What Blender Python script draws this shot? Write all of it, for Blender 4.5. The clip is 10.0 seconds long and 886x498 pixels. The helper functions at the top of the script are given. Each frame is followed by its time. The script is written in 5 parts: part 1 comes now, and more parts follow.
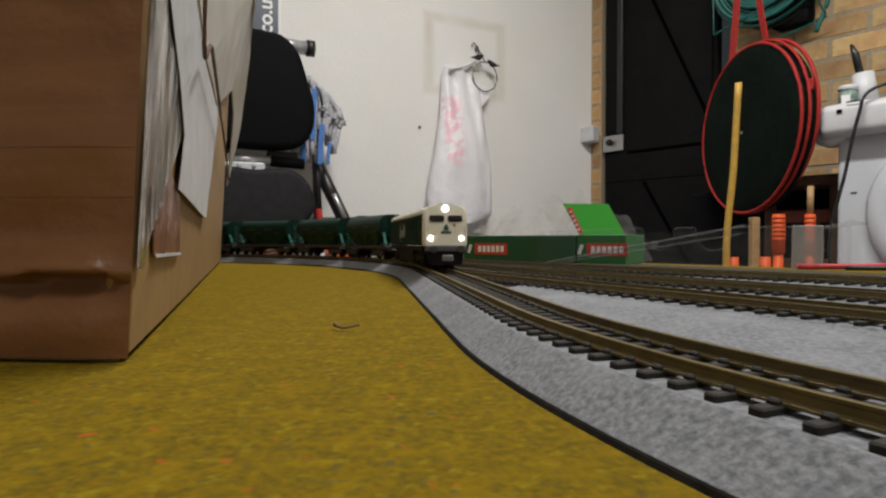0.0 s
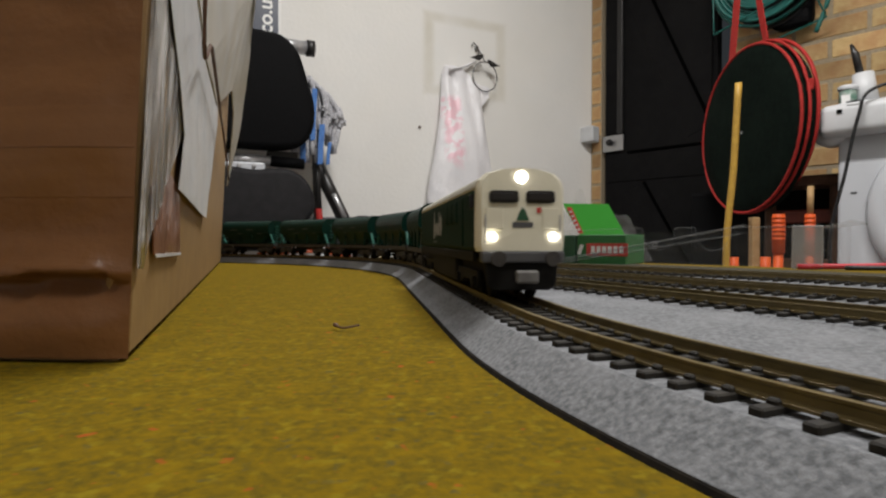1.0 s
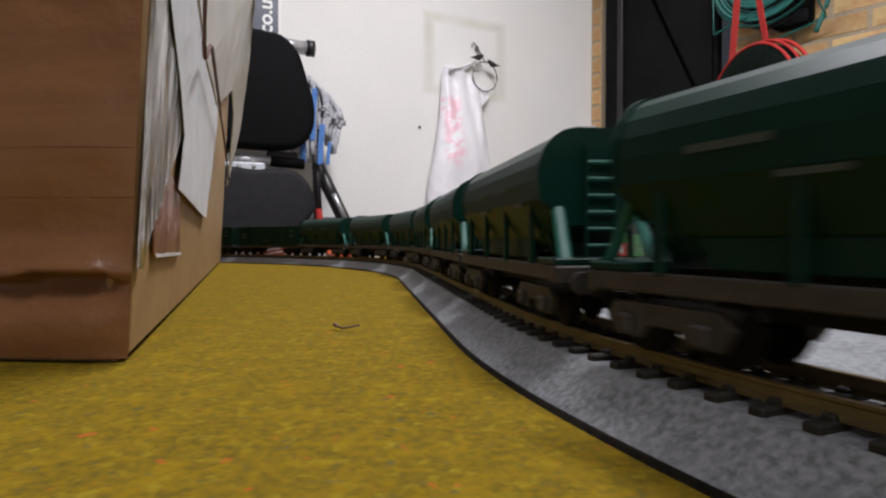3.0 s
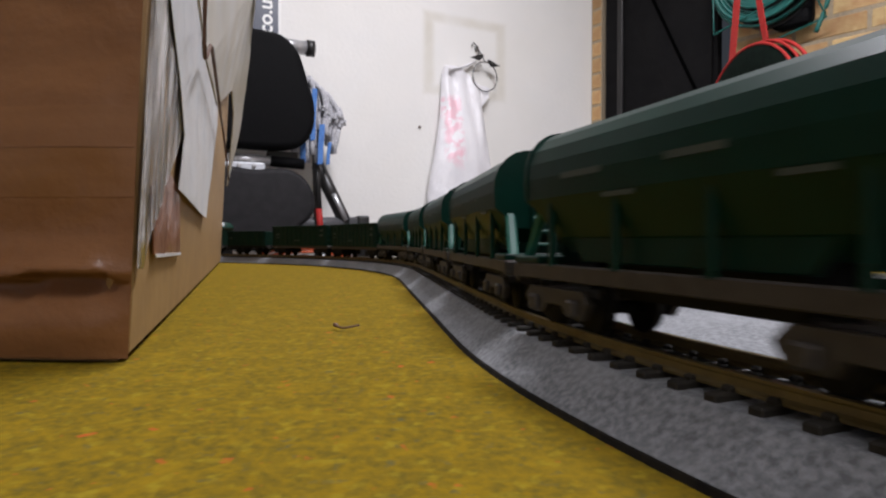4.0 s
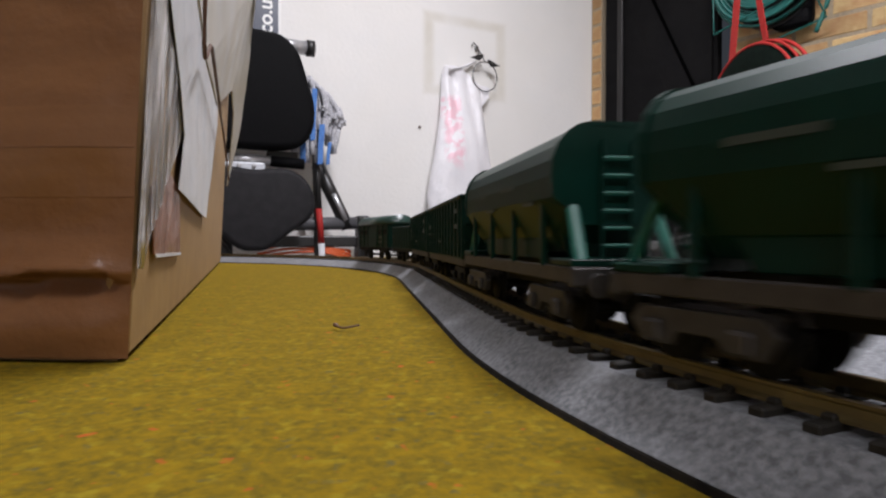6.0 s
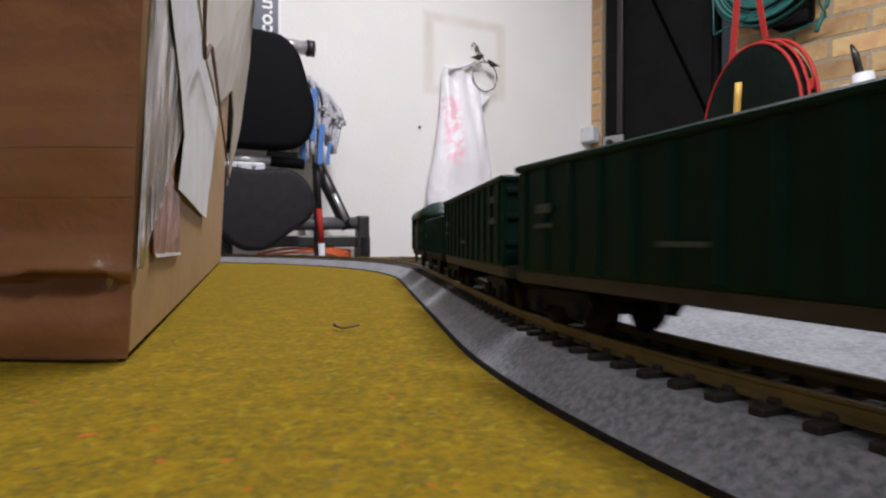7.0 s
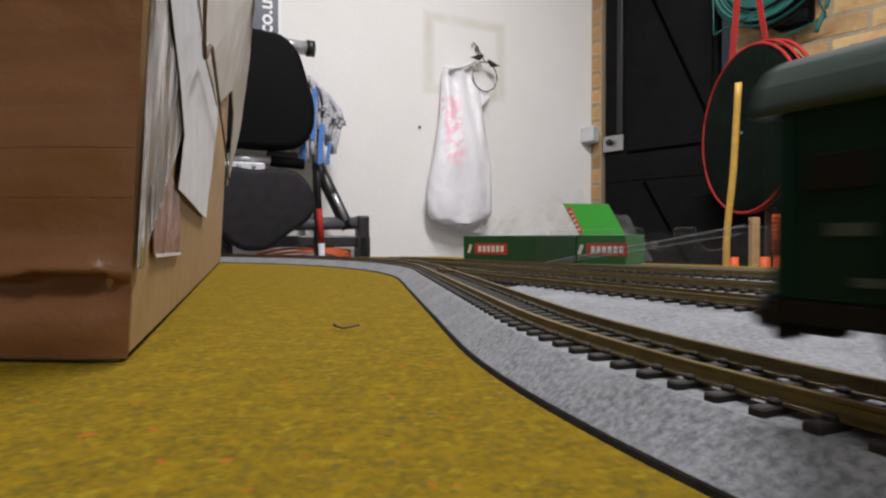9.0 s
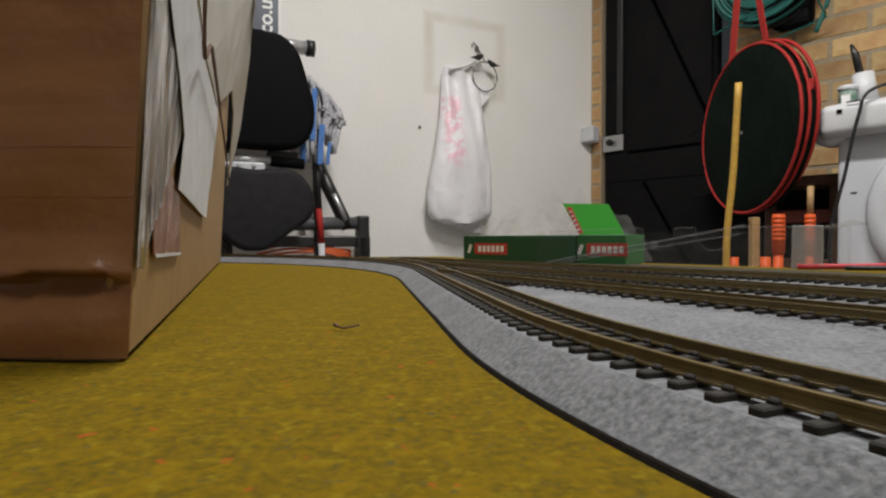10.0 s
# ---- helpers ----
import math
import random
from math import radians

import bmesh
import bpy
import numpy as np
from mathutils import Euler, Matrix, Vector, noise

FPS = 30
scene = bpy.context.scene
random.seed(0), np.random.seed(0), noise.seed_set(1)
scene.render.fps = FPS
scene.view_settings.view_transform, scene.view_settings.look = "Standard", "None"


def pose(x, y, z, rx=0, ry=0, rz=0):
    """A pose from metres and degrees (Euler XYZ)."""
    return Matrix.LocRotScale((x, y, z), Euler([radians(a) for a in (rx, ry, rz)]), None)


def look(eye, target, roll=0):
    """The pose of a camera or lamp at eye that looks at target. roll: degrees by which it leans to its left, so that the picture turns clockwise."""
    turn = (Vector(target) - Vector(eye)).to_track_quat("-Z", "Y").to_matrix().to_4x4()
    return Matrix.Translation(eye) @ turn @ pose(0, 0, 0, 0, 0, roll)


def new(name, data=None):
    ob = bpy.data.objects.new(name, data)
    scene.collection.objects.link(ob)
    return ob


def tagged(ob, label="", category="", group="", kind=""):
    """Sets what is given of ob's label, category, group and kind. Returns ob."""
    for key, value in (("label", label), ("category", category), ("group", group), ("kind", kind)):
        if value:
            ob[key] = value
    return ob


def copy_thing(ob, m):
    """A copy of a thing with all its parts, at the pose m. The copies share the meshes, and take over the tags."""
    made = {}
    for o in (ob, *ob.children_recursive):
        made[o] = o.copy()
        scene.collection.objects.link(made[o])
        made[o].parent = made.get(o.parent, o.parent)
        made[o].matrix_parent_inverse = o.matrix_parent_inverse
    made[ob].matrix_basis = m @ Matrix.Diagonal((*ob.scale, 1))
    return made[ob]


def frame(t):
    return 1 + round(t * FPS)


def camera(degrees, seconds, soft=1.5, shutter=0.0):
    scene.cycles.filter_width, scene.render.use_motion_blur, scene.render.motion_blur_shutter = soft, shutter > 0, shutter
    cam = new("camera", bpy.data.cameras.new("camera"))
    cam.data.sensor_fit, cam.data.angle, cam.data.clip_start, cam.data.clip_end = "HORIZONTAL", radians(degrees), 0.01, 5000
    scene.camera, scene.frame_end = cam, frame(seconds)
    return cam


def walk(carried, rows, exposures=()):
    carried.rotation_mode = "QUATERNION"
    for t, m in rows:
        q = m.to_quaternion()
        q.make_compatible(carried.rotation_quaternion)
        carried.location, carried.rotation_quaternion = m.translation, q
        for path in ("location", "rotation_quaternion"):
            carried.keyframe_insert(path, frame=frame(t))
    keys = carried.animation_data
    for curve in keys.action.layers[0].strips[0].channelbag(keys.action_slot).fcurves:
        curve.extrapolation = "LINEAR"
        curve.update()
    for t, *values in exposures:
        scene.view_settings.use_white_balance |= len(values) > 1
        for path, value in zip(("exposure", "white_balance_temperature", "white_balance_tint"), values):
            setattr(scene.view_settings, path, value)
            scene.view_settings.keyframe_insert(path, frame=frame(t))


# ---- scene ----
cam = camera(76.2, 10.0, soft=2.3, shutter=0.4)
BOARD = 0.4693          # top of the layout board above the floor
EYE = 0.49              # the lens, 20.7 mm over the board
RAIL = EYE - 0.0132     # top of the rails
_view = look((0, 0, EYE), (0, 1, EYE - 0.016))
walk(cam, [(0.0, _view), (10.0, _view)],
     exposures=[(0.0, -0.05, 6500, 10), (1.4, -0.05, 6450, 10.5), (2.0, -0.03, 6250, 14), (2.5, 0.16, 6150, 15), (4.0, 0.36, 6050, 17),
                (5.5, 0.36, 6050, 17), (8.5, 0.36, 6050, 17), (9.0, 0.30, 6200, 14), (9.5, 0.20, 6350, 12), (9.8, 0.05, 6450, 10.5), (10.0, -0.05, 6500, 10)])

# ---- light ----
world = bpy.data.worlds.new("world")
world.use_nodes = True
world.node_tree.nodes["Background"].inputs[0].default_value = (0.5, 0.55, 0.6, 1)
world.node_tree.nodes["Background"].inputs[1].default_value = 0.05
scene.world = world


def strip_lamp(x, y, z, length, power, turn):
    data = bpy.data.lights.new("unseen_lamp", "AREA")
    data.shape, data.size, data.size_y, data.energy = "RECTANGLE", length, 0.12, power
    data.color = (1.0, 0.975, 0.95)
    ob = new("unseen_lamp", data)
    ob.matrix_world = pose(x, y, z, 0, 0, turn)
    return ob


strip_lamp(0.42, 0.75, 2.30, 1.2, 46, -48)
# added fill behind the camera, brightens the box front and near ballast
strip_lamp(0.30, -1.15, 2.30, 1.2, 20, 25)


# ---- materials ----
def material(name, colour, rough=0.6, metal=0.0, second=None, scale=40.0, detail=4.0, bump=0.0, bump_scale=None,
             stain=None, stain_scale=4.0, emission=0.0, spec=0.5, transmission=0.0, alpha=1.0, coat=0.0, spread=(0.35, 0.65), stretch=None):
    """A procedural surface: base colour, a second colour by fine noise, large stains and a fine relief."""
    m = bpy.data.materials.new(name)
    m.use_nodes = True
    nt = m.node_tree
    b = nt.nodes["Principled BSDF"]
    b.inputs["Roughness"].default_value, b.inputs["Metallic"].default_value = rough, metal
    b.inputs["Specular IOR Level"].default_value = spec
    b.inputs["Transmission Weight"].default_value = transmission
    b.inputs["Alpha"].default_value = alpha
    b.inputs["Coat Weight"].default_value = coat
    b.inputs["Base Color"].default_value = (*colour, 1)
    coord = nt.nodes.new("ShaderNodeTexCoord")

    def noise_node(sc, det):
        n = nt.nodes.new("ShaderNodeTexNoise")
        n.inputs["Scale"].default_value, n.inputs["Detail"].default_value = sc, det
        nt.links.new(coord.outputs["Object"], n.inputs["Vector"])
        return n

    last = None
    if second:
        n = noise_node(scale, detail)
        if stretch:
            m2 = nt.nodes.new("ShaderNodeMapping")
            m2.inputs["Scale"].default_value = stretch
            nt.links.new(coord.outputs["Object"], m2.inputs["Vector"])
            nt.links.new(m2.outputs["Vector"], n.inputs["Vector"])
        r = nt.nodes.new("ShaderNodeValToRGB")
        r.color_ramp.elements[0].position, r.color_ramp.elements[1].position = spread
        r.color_ramp.elements[0].color, r.color_ramp.elements[1].color = (*colour, 1), (*second, 1)
        nt.links.new(n.outputs["Fac"], r.inputs["Fac"])
        last = r.outputs["Color"]
    if stain:
        n = noise_node(stain_scale, 5)
        r = nt.nodes.new("ShaderNodeValToRGB")
        r.color_ramp.elements[0].position, r.color_ramp.elements[1].position = 0.45, 0.75
        r.color_ramp.elements[0].color, r.color_ramp.elements[1].color = (0, 0, 0, 1), (0.7, 0.7, 0.7, 1)
        nt.links.new(n.outputs["Fac"], r.inputs["Fac"])
        mix = nt.nodes.new("ShaderNodeMix")
        mix.data_type = "RGBA"
        nt.links.new(r.outputs["Color"], mix.inputs[0])
        if last:
            nt.links.new(last, mix.inputs[6])
        else:
            mix.inputs[6].default_value = (*colour, 1)
        mix.inputs[7].default_value = (*stain, 1)
        last = mix.outputs[2]
    if last:
        nt.links.new(last, b.inputs["Base Color"])
    if bump:
        n = noise_node(bump_scale or scale, 6)
        bp = nt.nodes.new("ShaderNodeBump")
        bp.inputs["Strength"].default_value = bump
        bp.inputs["Distance"].default_value = 0.3 / (bump_scale or scale)
        nt.links.new(n.outputs["Fac"], bp.inputs["Height"])
        nt.links.new(bp.outputs["Normal"], b.inputs["Normal"])
    if emission:
        b.inputs["Emission Color"].default_value = (*colour, 1)
        b.inputs["Emission Strength"].default_value = emission
    return m


def varied(m, amount=0.25):
    """Lets alike pieces differ in lightness by Object Info's Random."""
    nt = m.node_tree
    b = nt.nodes["Principled BSDF"]
    link = b.inputs["Base Color"].links
    hsv = nt.nodes.new("ShaderNodeHueSaturation")
    if link:
        nt.links.new(link[0].from_socket, hsv.inputs["Color"])
    else:
        hsv.inputs["Color"].default_value = b.inputs["Base Color"].default_value
    info = nt.nodes.new("ShaderNodeObjectInfo")
    rng = nt.nodes.new("ShaderNodeMapRange")
    rng.inputs["To Min"].default_value, rng.inputs["To Max"].default_value = 1 - amount, 1 + amount
    nt.links.new(info.outputs["Random"], rng.inputs["Value"])
    nt.links.new(rng.outputs["Result"], hsv.inputs["Value"])
    nt.links.new(hsv.outputs["Color"], b.inputs["Base Color"])
    return m


M_wall = material("white_paint", (0.80, 0.785, 0.75), 0.75, second=(0.77, 0.76, 0.73), scale=6, bump=0.25, bump_scale=60,
                  stain=(0.74, 0.72, 0.66), stain_scale=1.6)
M_mat = material("grass_mat", (0.166, 0.107, 0.006), 0.95, second=(0.096, 0.070, 0.009), scale=760, detail=4, bump=0.5, bump_scale=1500,
                 stain=(0.205, 0.130, 0.006), stain_scale=170, spec=0.04)
M_bed = material("grey_ballast", (0.232, 0.239, 0.250), 0.9, second=(0.118, 0.123, 0.130), scale=1150, detail=6, bump=0.9, bump_scale=1500,
                 stain=(0.25, 0.256, 0.268), stain_scale=90, spec=0.2)
M_sleeper = varied(material("brown_sleeper", (0.018, 0.014, 0.008), 0.75, second=(0.010, 0.008, 0.005), scale=900), 0.2)
M_rail = material("dull_nickel_rail", (0.155, 0.115, 0.042), 0.45, 0.35, second=(0.115, 0.085, 0.032), scale=300)
M_railtop = material("worn_rail_top", (0.42, 0.34, 0.20), 0.32, 0.9)
M_card = material("brown_cardboard", (0.33, 0.205, 0.078), 0.6, second=(0.28, 0.17, 0.065), scale=80, stain=(0.24, 0.14, 0.055), stain_scale=9,
                  bump=0.15, bump_scale=120)
M_tape = material("brown_packing_tape", (0.150, 0.062, 0.022), 0.33, second=(0.225, 0.102, 0.040), scale=30, bump=0.35, bump_scale=60, coat=0.12,
                  stain=(0.27, 0.145, 0.070), stain_scale=11, stretch=(0.35, 0.35, 4.0), spec=0.35)
M_paper = material("white_paper", (0.55, 0.57, 0.60), 0.55, second=(0.62, 0.62, 0.63), scale=30, bump=0.25, bump_scale=40)
M_film = material("cloudy_clear_film", (0.62, 0.62, 0.62), 0.25, alpha=0.38, bump=0.5, bump_scale=60)
M_black = material("black_paint", (0.0075, 0.0072, 0.0074), 0.65, second=(0.0095, 0.0092, 0.0094), scale=30, bump=0.2, bump_scale=90,
                   stain=(0.011, 0.0106, 0.0104), stain_scale=6, spec=0.05)
M_gap = material("shadow_gap_black", (0.0015, 0.0015, 0.0015), 0.95, spec=0.0)
M_brick = varied(material("yellow_stock_brick", (0.43, 0.285, 0.125), 0.9, second=(0.50, 0.36, 0.17), scale=45, bump=0.6, bump_scale=120,
                          stain=(0.30, 0.12, 0.05), stain_scale=9), 0.36)
M_mortar = material("grey_mortar", (0.36, 0.29, 0.19), 0.95, second=(0.28, 0.23, 0.16), scale=120, bump=0.5)
M_floor = material("grey_concrete", (0.22, 0.21, 0.20), 0.85, second=(0.17, 0.165, 0.16), scale=12, bump=0.3, stain=(0.12, 0.115, 0.11))
M_ceiling = material("bounce_ceiling", (0.66, 0.64, 0.60), 0.9, second=(0.60, 0.585, 0.55), scale=3)
M_vinyl = material("black_vinyl", (0.003, 0.003, 0.0034), 0.7, spec=0.07, second=(0.006, 0.006, 0.0065), scale=300, bump=0.3, bump_scale=500)
M_vinyl_grey = material("charcoal_vinyl", (0.016, 0.0155, 0.0165), 0.65, spec=0.15, second=(0.021, 0.020, 0.0215), scale=40, bump=0.25, bump_scale=400)
M_chrome = material("brushed_steel", (0.62, 0.62, 0.63), 0.32, 0.6, second=(0.45, 0.45, 0.46), scale=60)
M_darksteel = material("black_steel_tube", (0.014, 0.013, 0.013), 0.38, second=(0.02, 0.019, 0.018), scale=60)
M_white = material("white_enamel", (0.58, 0.60, 0.63), 0.32, second=(0.54, 0.56, 0.59), scale=5, spec=0.5)
M_whiteplastic = material("white_plastic", (0.60, 0.61, 0.62), 0.45, second=(0.54, 0.55, 0.56), scale=20)
M_red = material("red_webbing", (0.40, 0.025, 0.020), 0.65, spec=0.25, second=(0.30, 0.018, 0.015), scale=120, bump=0.2)
M_orange = material("orange_red_plastic", (0.66, 0.10, 0.018), 0.5, spec=0.25, second=(0.56, 0.08, 0.015), scale=30)
M_darkgreen = material("dark_green_canvas", (0.0030, 0.0055, 0.0042), 0.85, spec=0.06, second=(0.005, 0.010, 0.007), scale=60, bump=0.3, bump_scale=40,
                       stain=(0.008, 0.014, 0.010), stain_scale=7)
M_yellow = material("yellow_cane", (0.50, 0.30, 0.04), 0.55, second=(0.40, 0.23, 0.03), scale=60)
M_wood = material("pale_timber", (0.42, 0.27, 0.12), 0.7, second=(0.34, 0.2, 0.08), scale=50)
M_brown = material("brown_timber", (0.10, 0.045, 0.02), 0.6, second=(0.07, 0.03, 0.015), scale=50)
M_hose = material("teal_hose", (0.010, 0.125, 0.105), 0.45, second=(0.008, 0.095, 0.08), scale=60)
M_clear = material("clear_plastic", (0.30, 0.31, 0.31), 0.08, alpha=0.03, spec=0.4)
M_clearedge = material("clear_plastic_edge", (0.6, 0.62, 0.62), 0.15, alpha=0.12, spec=0.7)
M_boxgreen = material("dark_green_card", (0.010, 0.085, 0.030), 0.5, second=(0.012, 0.07, 0.028), scale=20)
M_boxbright = material("bright_green_card", (0.04, 0.36, 0.03), 0.45, second=(0.04, 0.36, 0.03), scale=12)
M_boxred = material("red_print", (0.50, 0.05, 0.035), 0.5)
M_print = material("white_print", (0.80, 0.80, 0.78), 0.5)
M_navy = material("navy_board", (0.018, 0.028, 0.055), 0.4, second=(0.022, 0.032, 0.06), scale=20)
M_mopgrey = material("grey_mop_cotton", (0.58, 0.58, 0.60), 0.9, second=(0.30, 0.30, 0.33), scale=160, bump=0.6)
M_mopblue = material("blue_mop_cloth", (0.06, 0.16, 0.45), 0.85, second=(0.10, 0.24, 0.55), scale=120, bump=0.5)
M_cableorange = material("orange_cable", (0.65, 0.12, 0.03), 0.45)
M_cablered = material("red_cable", (0.60, 0.03, 0.05), 0.4)
M_cableblack = material("black_cable", (0.012, 0.012, 0.013), 0.4)
M_locogreen = material("loco_dark_green", (0.004, 0.027, 0.017), 0.68, spec=0.10, second=(0.004, 0.021, 0.013), scale=300)
M_lococream = material("loco_cream", (0.74, 0.70, 0.56), 0.42, second=(0.70, 0.66, 0.52), scale=200)
M_locogrey = material("loco_grey", (0.075, 0.075, 0.08), 0.5)
M_glassdark = material("dark_cab_glass", (0.012, 0.010, 0.009), 0.15, spec=0.3)
M_under = material("black_underframe", (0.006, 0.0055, 0.005), 0.7, second=(0.010, 0.009, 0.008), scale=600, spec=0.15)
M_hopper = material("hopper_green", (0.0018, 0.025, 0.0175), 0.38, spec=0.16, second=(0.0015, 0.021, 0.0145), scale=250)
M_frame = material("brown_grey_underframe", (0.040, 0.035, 0.031), 0.6, second=(0.025, 0.021, 0.019), scale=500)
M_wagon = material("wagon_dark_green", (0.003, 0.017, 0.011), 0.5, spec=0.12, second=(0.003, 0.020, 0.0125), scale=250)
M_lit = material("lit_headlamp", (1.0, 0.95, 0.82), 0.3, emission=14)
M_silver = material("bare_metal", (0.5, 0.5, 0.5), 0.35, 0.9)

M_tape2 = material("brown_packing_tape_over", (0.175, 0.076, 0.028), 0.30, second=(0.235, 0.112, 0.046), scale=30, bump=0.2, bump_scale=45, coat=0.15,
                   stretch=(0.35, 0.35, 4.0), spec=0.35)
M_tape3 = material("reddish_tape", (0.16, 0.060, 0.028), 0.28, second=(0.30, 0.15, 0.09), scale=70, bump=0.6, bump_scale=70)


def streaked_film():
    """Cling film on the box: cloudy white where it is bunched in upright folds, clear between them."""
    m = material("cloudy_wrap", (0.74, 0.735, 0.73), 0.22, second=(0.50, 0.47, 0.44), scale=60, bump=0.6, bump_scale=60, stretch=(2.0, 2.0, 0.25))
    nt = m.node_tree
    coord = nt.nodes.new("ShaderNodeTexCoord")
    mp = nt.nodes.new("ShaderNodeMapping")
    mp.inputs["Scale"].default_value = (1.0, 1.0, 0.10)
    n = nt.nodes.new("ShaderNodeTexNoise")
    n.inputs["Scale"].default_value, n.inputs["Detail"].default_value = 240, 5
    r = nt.nodes.new("ShaderNodeMapRange")
    r.inputs["From Min"].default_value, r.inputs["From Max"].default_value = 0.38, 0.62
    r.inputs["To Min"].default_value, r.inputs["To Max"].default_value = 0.08, 0.95
    nt.links.new(coord.outputs["Object"], mp.inputs["Vector"])
    nt.links.new(mp.outputs["Vector"], n.inputs["Vector"])
    nt.links.new(n.outputs["Fac"], r.inputs["Value"])
    nt.links.new(r.outputs["Result"], nt.nodes["Principled BSDF"].inputs["Alpha"])
    return m


M_wrap = streaked_film()
M_flap = material("pale_card_flap", (0.52, 0.52, 0.515), 0.6, second=(0.52, 0.50, 0.45), scale=18, stain=(0.42, 0.38, 0.30), stain_scale=14)
M_redbrown = material("red_brown_timber", (0.16, 0.03, 0.018), 0.5, second=(0.10, 0.022, 0.015), scale=50)
M_boxdull = material("dull_green_glass", (0.10, 0.22, 0.16), 0.2, second=(0.35, 0.40, 0.36), scale=60)
# brighter copy of the box green, for the lit end of the long box
M_boxlit = material("lit_green_card", (0.018, 0.15, 0.03), 0.5, second=(0.016, 0.13, 0.028), scale=20)
M_cling = material("clear_bag_film", (0.80, 0.80, 0.79), 0.10, alpha=0.07, spec=0.9, bump=0.4, bump_scale=80)


def flecked(m, colour, scale, low, high):
    """Sparse flecks of another colour over a material."""
    nt = m.node_tree
    b = nt.nodes["Principled BSDF"]
    src = b.inputs["Base Color"].links[0].from_socket
    coord = nt.nodes.new("ShaderNodeTexCoord")
    n = nt.nodes.new("ShaderNodeTexNoise")
    n.inputs["Scale"].default_value, n.inputs["Detail"].default_value = scale, 2
    nt.links.new(coord.outputs["Object"], n.inputs["Vector"])
    r = nt.nodes.new("ShaderNodeMapRange")
    r.inputs["From Min"].default_value, r.inputs["From Max"].default_value = low, high
    nt.links.new(n.outputs["Fac"], r.inputs["Value"])
    mix = nt.nodes.new("ShaderNodeMix")
    mix.data_type = "RGBA"
    nt.links.new(r.outputs["Result"], mix.inputs[0])
    nt.links.new(src, mix.inputs[6])
    mix.inputs[7].default_value = (*colour, 1)
    nt.links.new(mix.outputs[2], b.inputs["Base Color"])


flecked(M_mat, (0.32, 0.075, 0.015), 330, 0.67, 0.76)
flecked(M_mat, (0.20, 0.145, 0.010), 430, 0.56, 0.74)
flecked(M_mat, (0.085, 0.075, 0.025), 470, 0.62, 0.76)


def printed_bag():
    """Carrier film with a column of faded pink print, soft at its edges."""
    m = material("printed_carrier_film", (0.80, 0.79, 0.80), 0.40, second=(0.74, 0.73, 0.75), scale=9, bump=0.28, bump_scale=26)
    nt = m.node_tree
    b = nt.nodes["Principled BSDF"]
    src = b.inputs["Base Color"].links[0].from_socket
    coord = nt.nodes.new("ShaderNodeTexCoord")
    sep = nt.nodes.new("ShaderNodeSeparateXYZ")
    nt.links.new(coord.outputs["Object"], sep.inputs[0])
    n = nt.nodes.new("ShaderNodeTexNoise")
    n.inputs["Scale"].default_value, n.inputs["Detail"].default_value = 26, 3
    nt.links.new(coord.outputs["Object"], n.inputs["Vector"])

    def ramp(socket, a, c):
        r = nt.nodes.new("ShaderNodeMapRange")
        r.interpolation_type = "SMOOTHSTEP"
        r.inputs["From Min"].default_value, r.inputs["From Max"].default_value = a, c
        nt.links.new(socket, r.inputs["Value"])
        return r.outputs["Result"]

    def times(a, c):
        k = nt.nodes.new("ShaderNodeMath")
        k.operation = "MULTIPLY"
        nt.links.new(a, k.inputs[0])
        nt.links.new(c, k.inputs[1])
        return k.outputs[0]
    mask = times(times(ramp(sep.outputs["X"], -0.095, -0.070), ramp(sep.outputs["X"], 0.005, -0.015)),
                 times(ramp(sep.outputs["Z"], 0.76, 0.84), ramp(sep.outputs["Z"], 1.10, 1.06)))
    mask = times(mask, ramp(n.outputs["Fac"], 0.40, 0.56))
    mix = nt.nodes.new("ShaderNodeMix")
    mix.data_type = "RGBA"
    nt.links.new(mask, mix.inputs[0])
    nt.links.new(src, mix.inputs[6])
    mix.inputs[7].default_value = (0.78, 0.50, 0.56, 1)
    nt.links.new(mix.outputs[2], b.inputs["Base Color"])
    return m


M_bag = printed_bag()


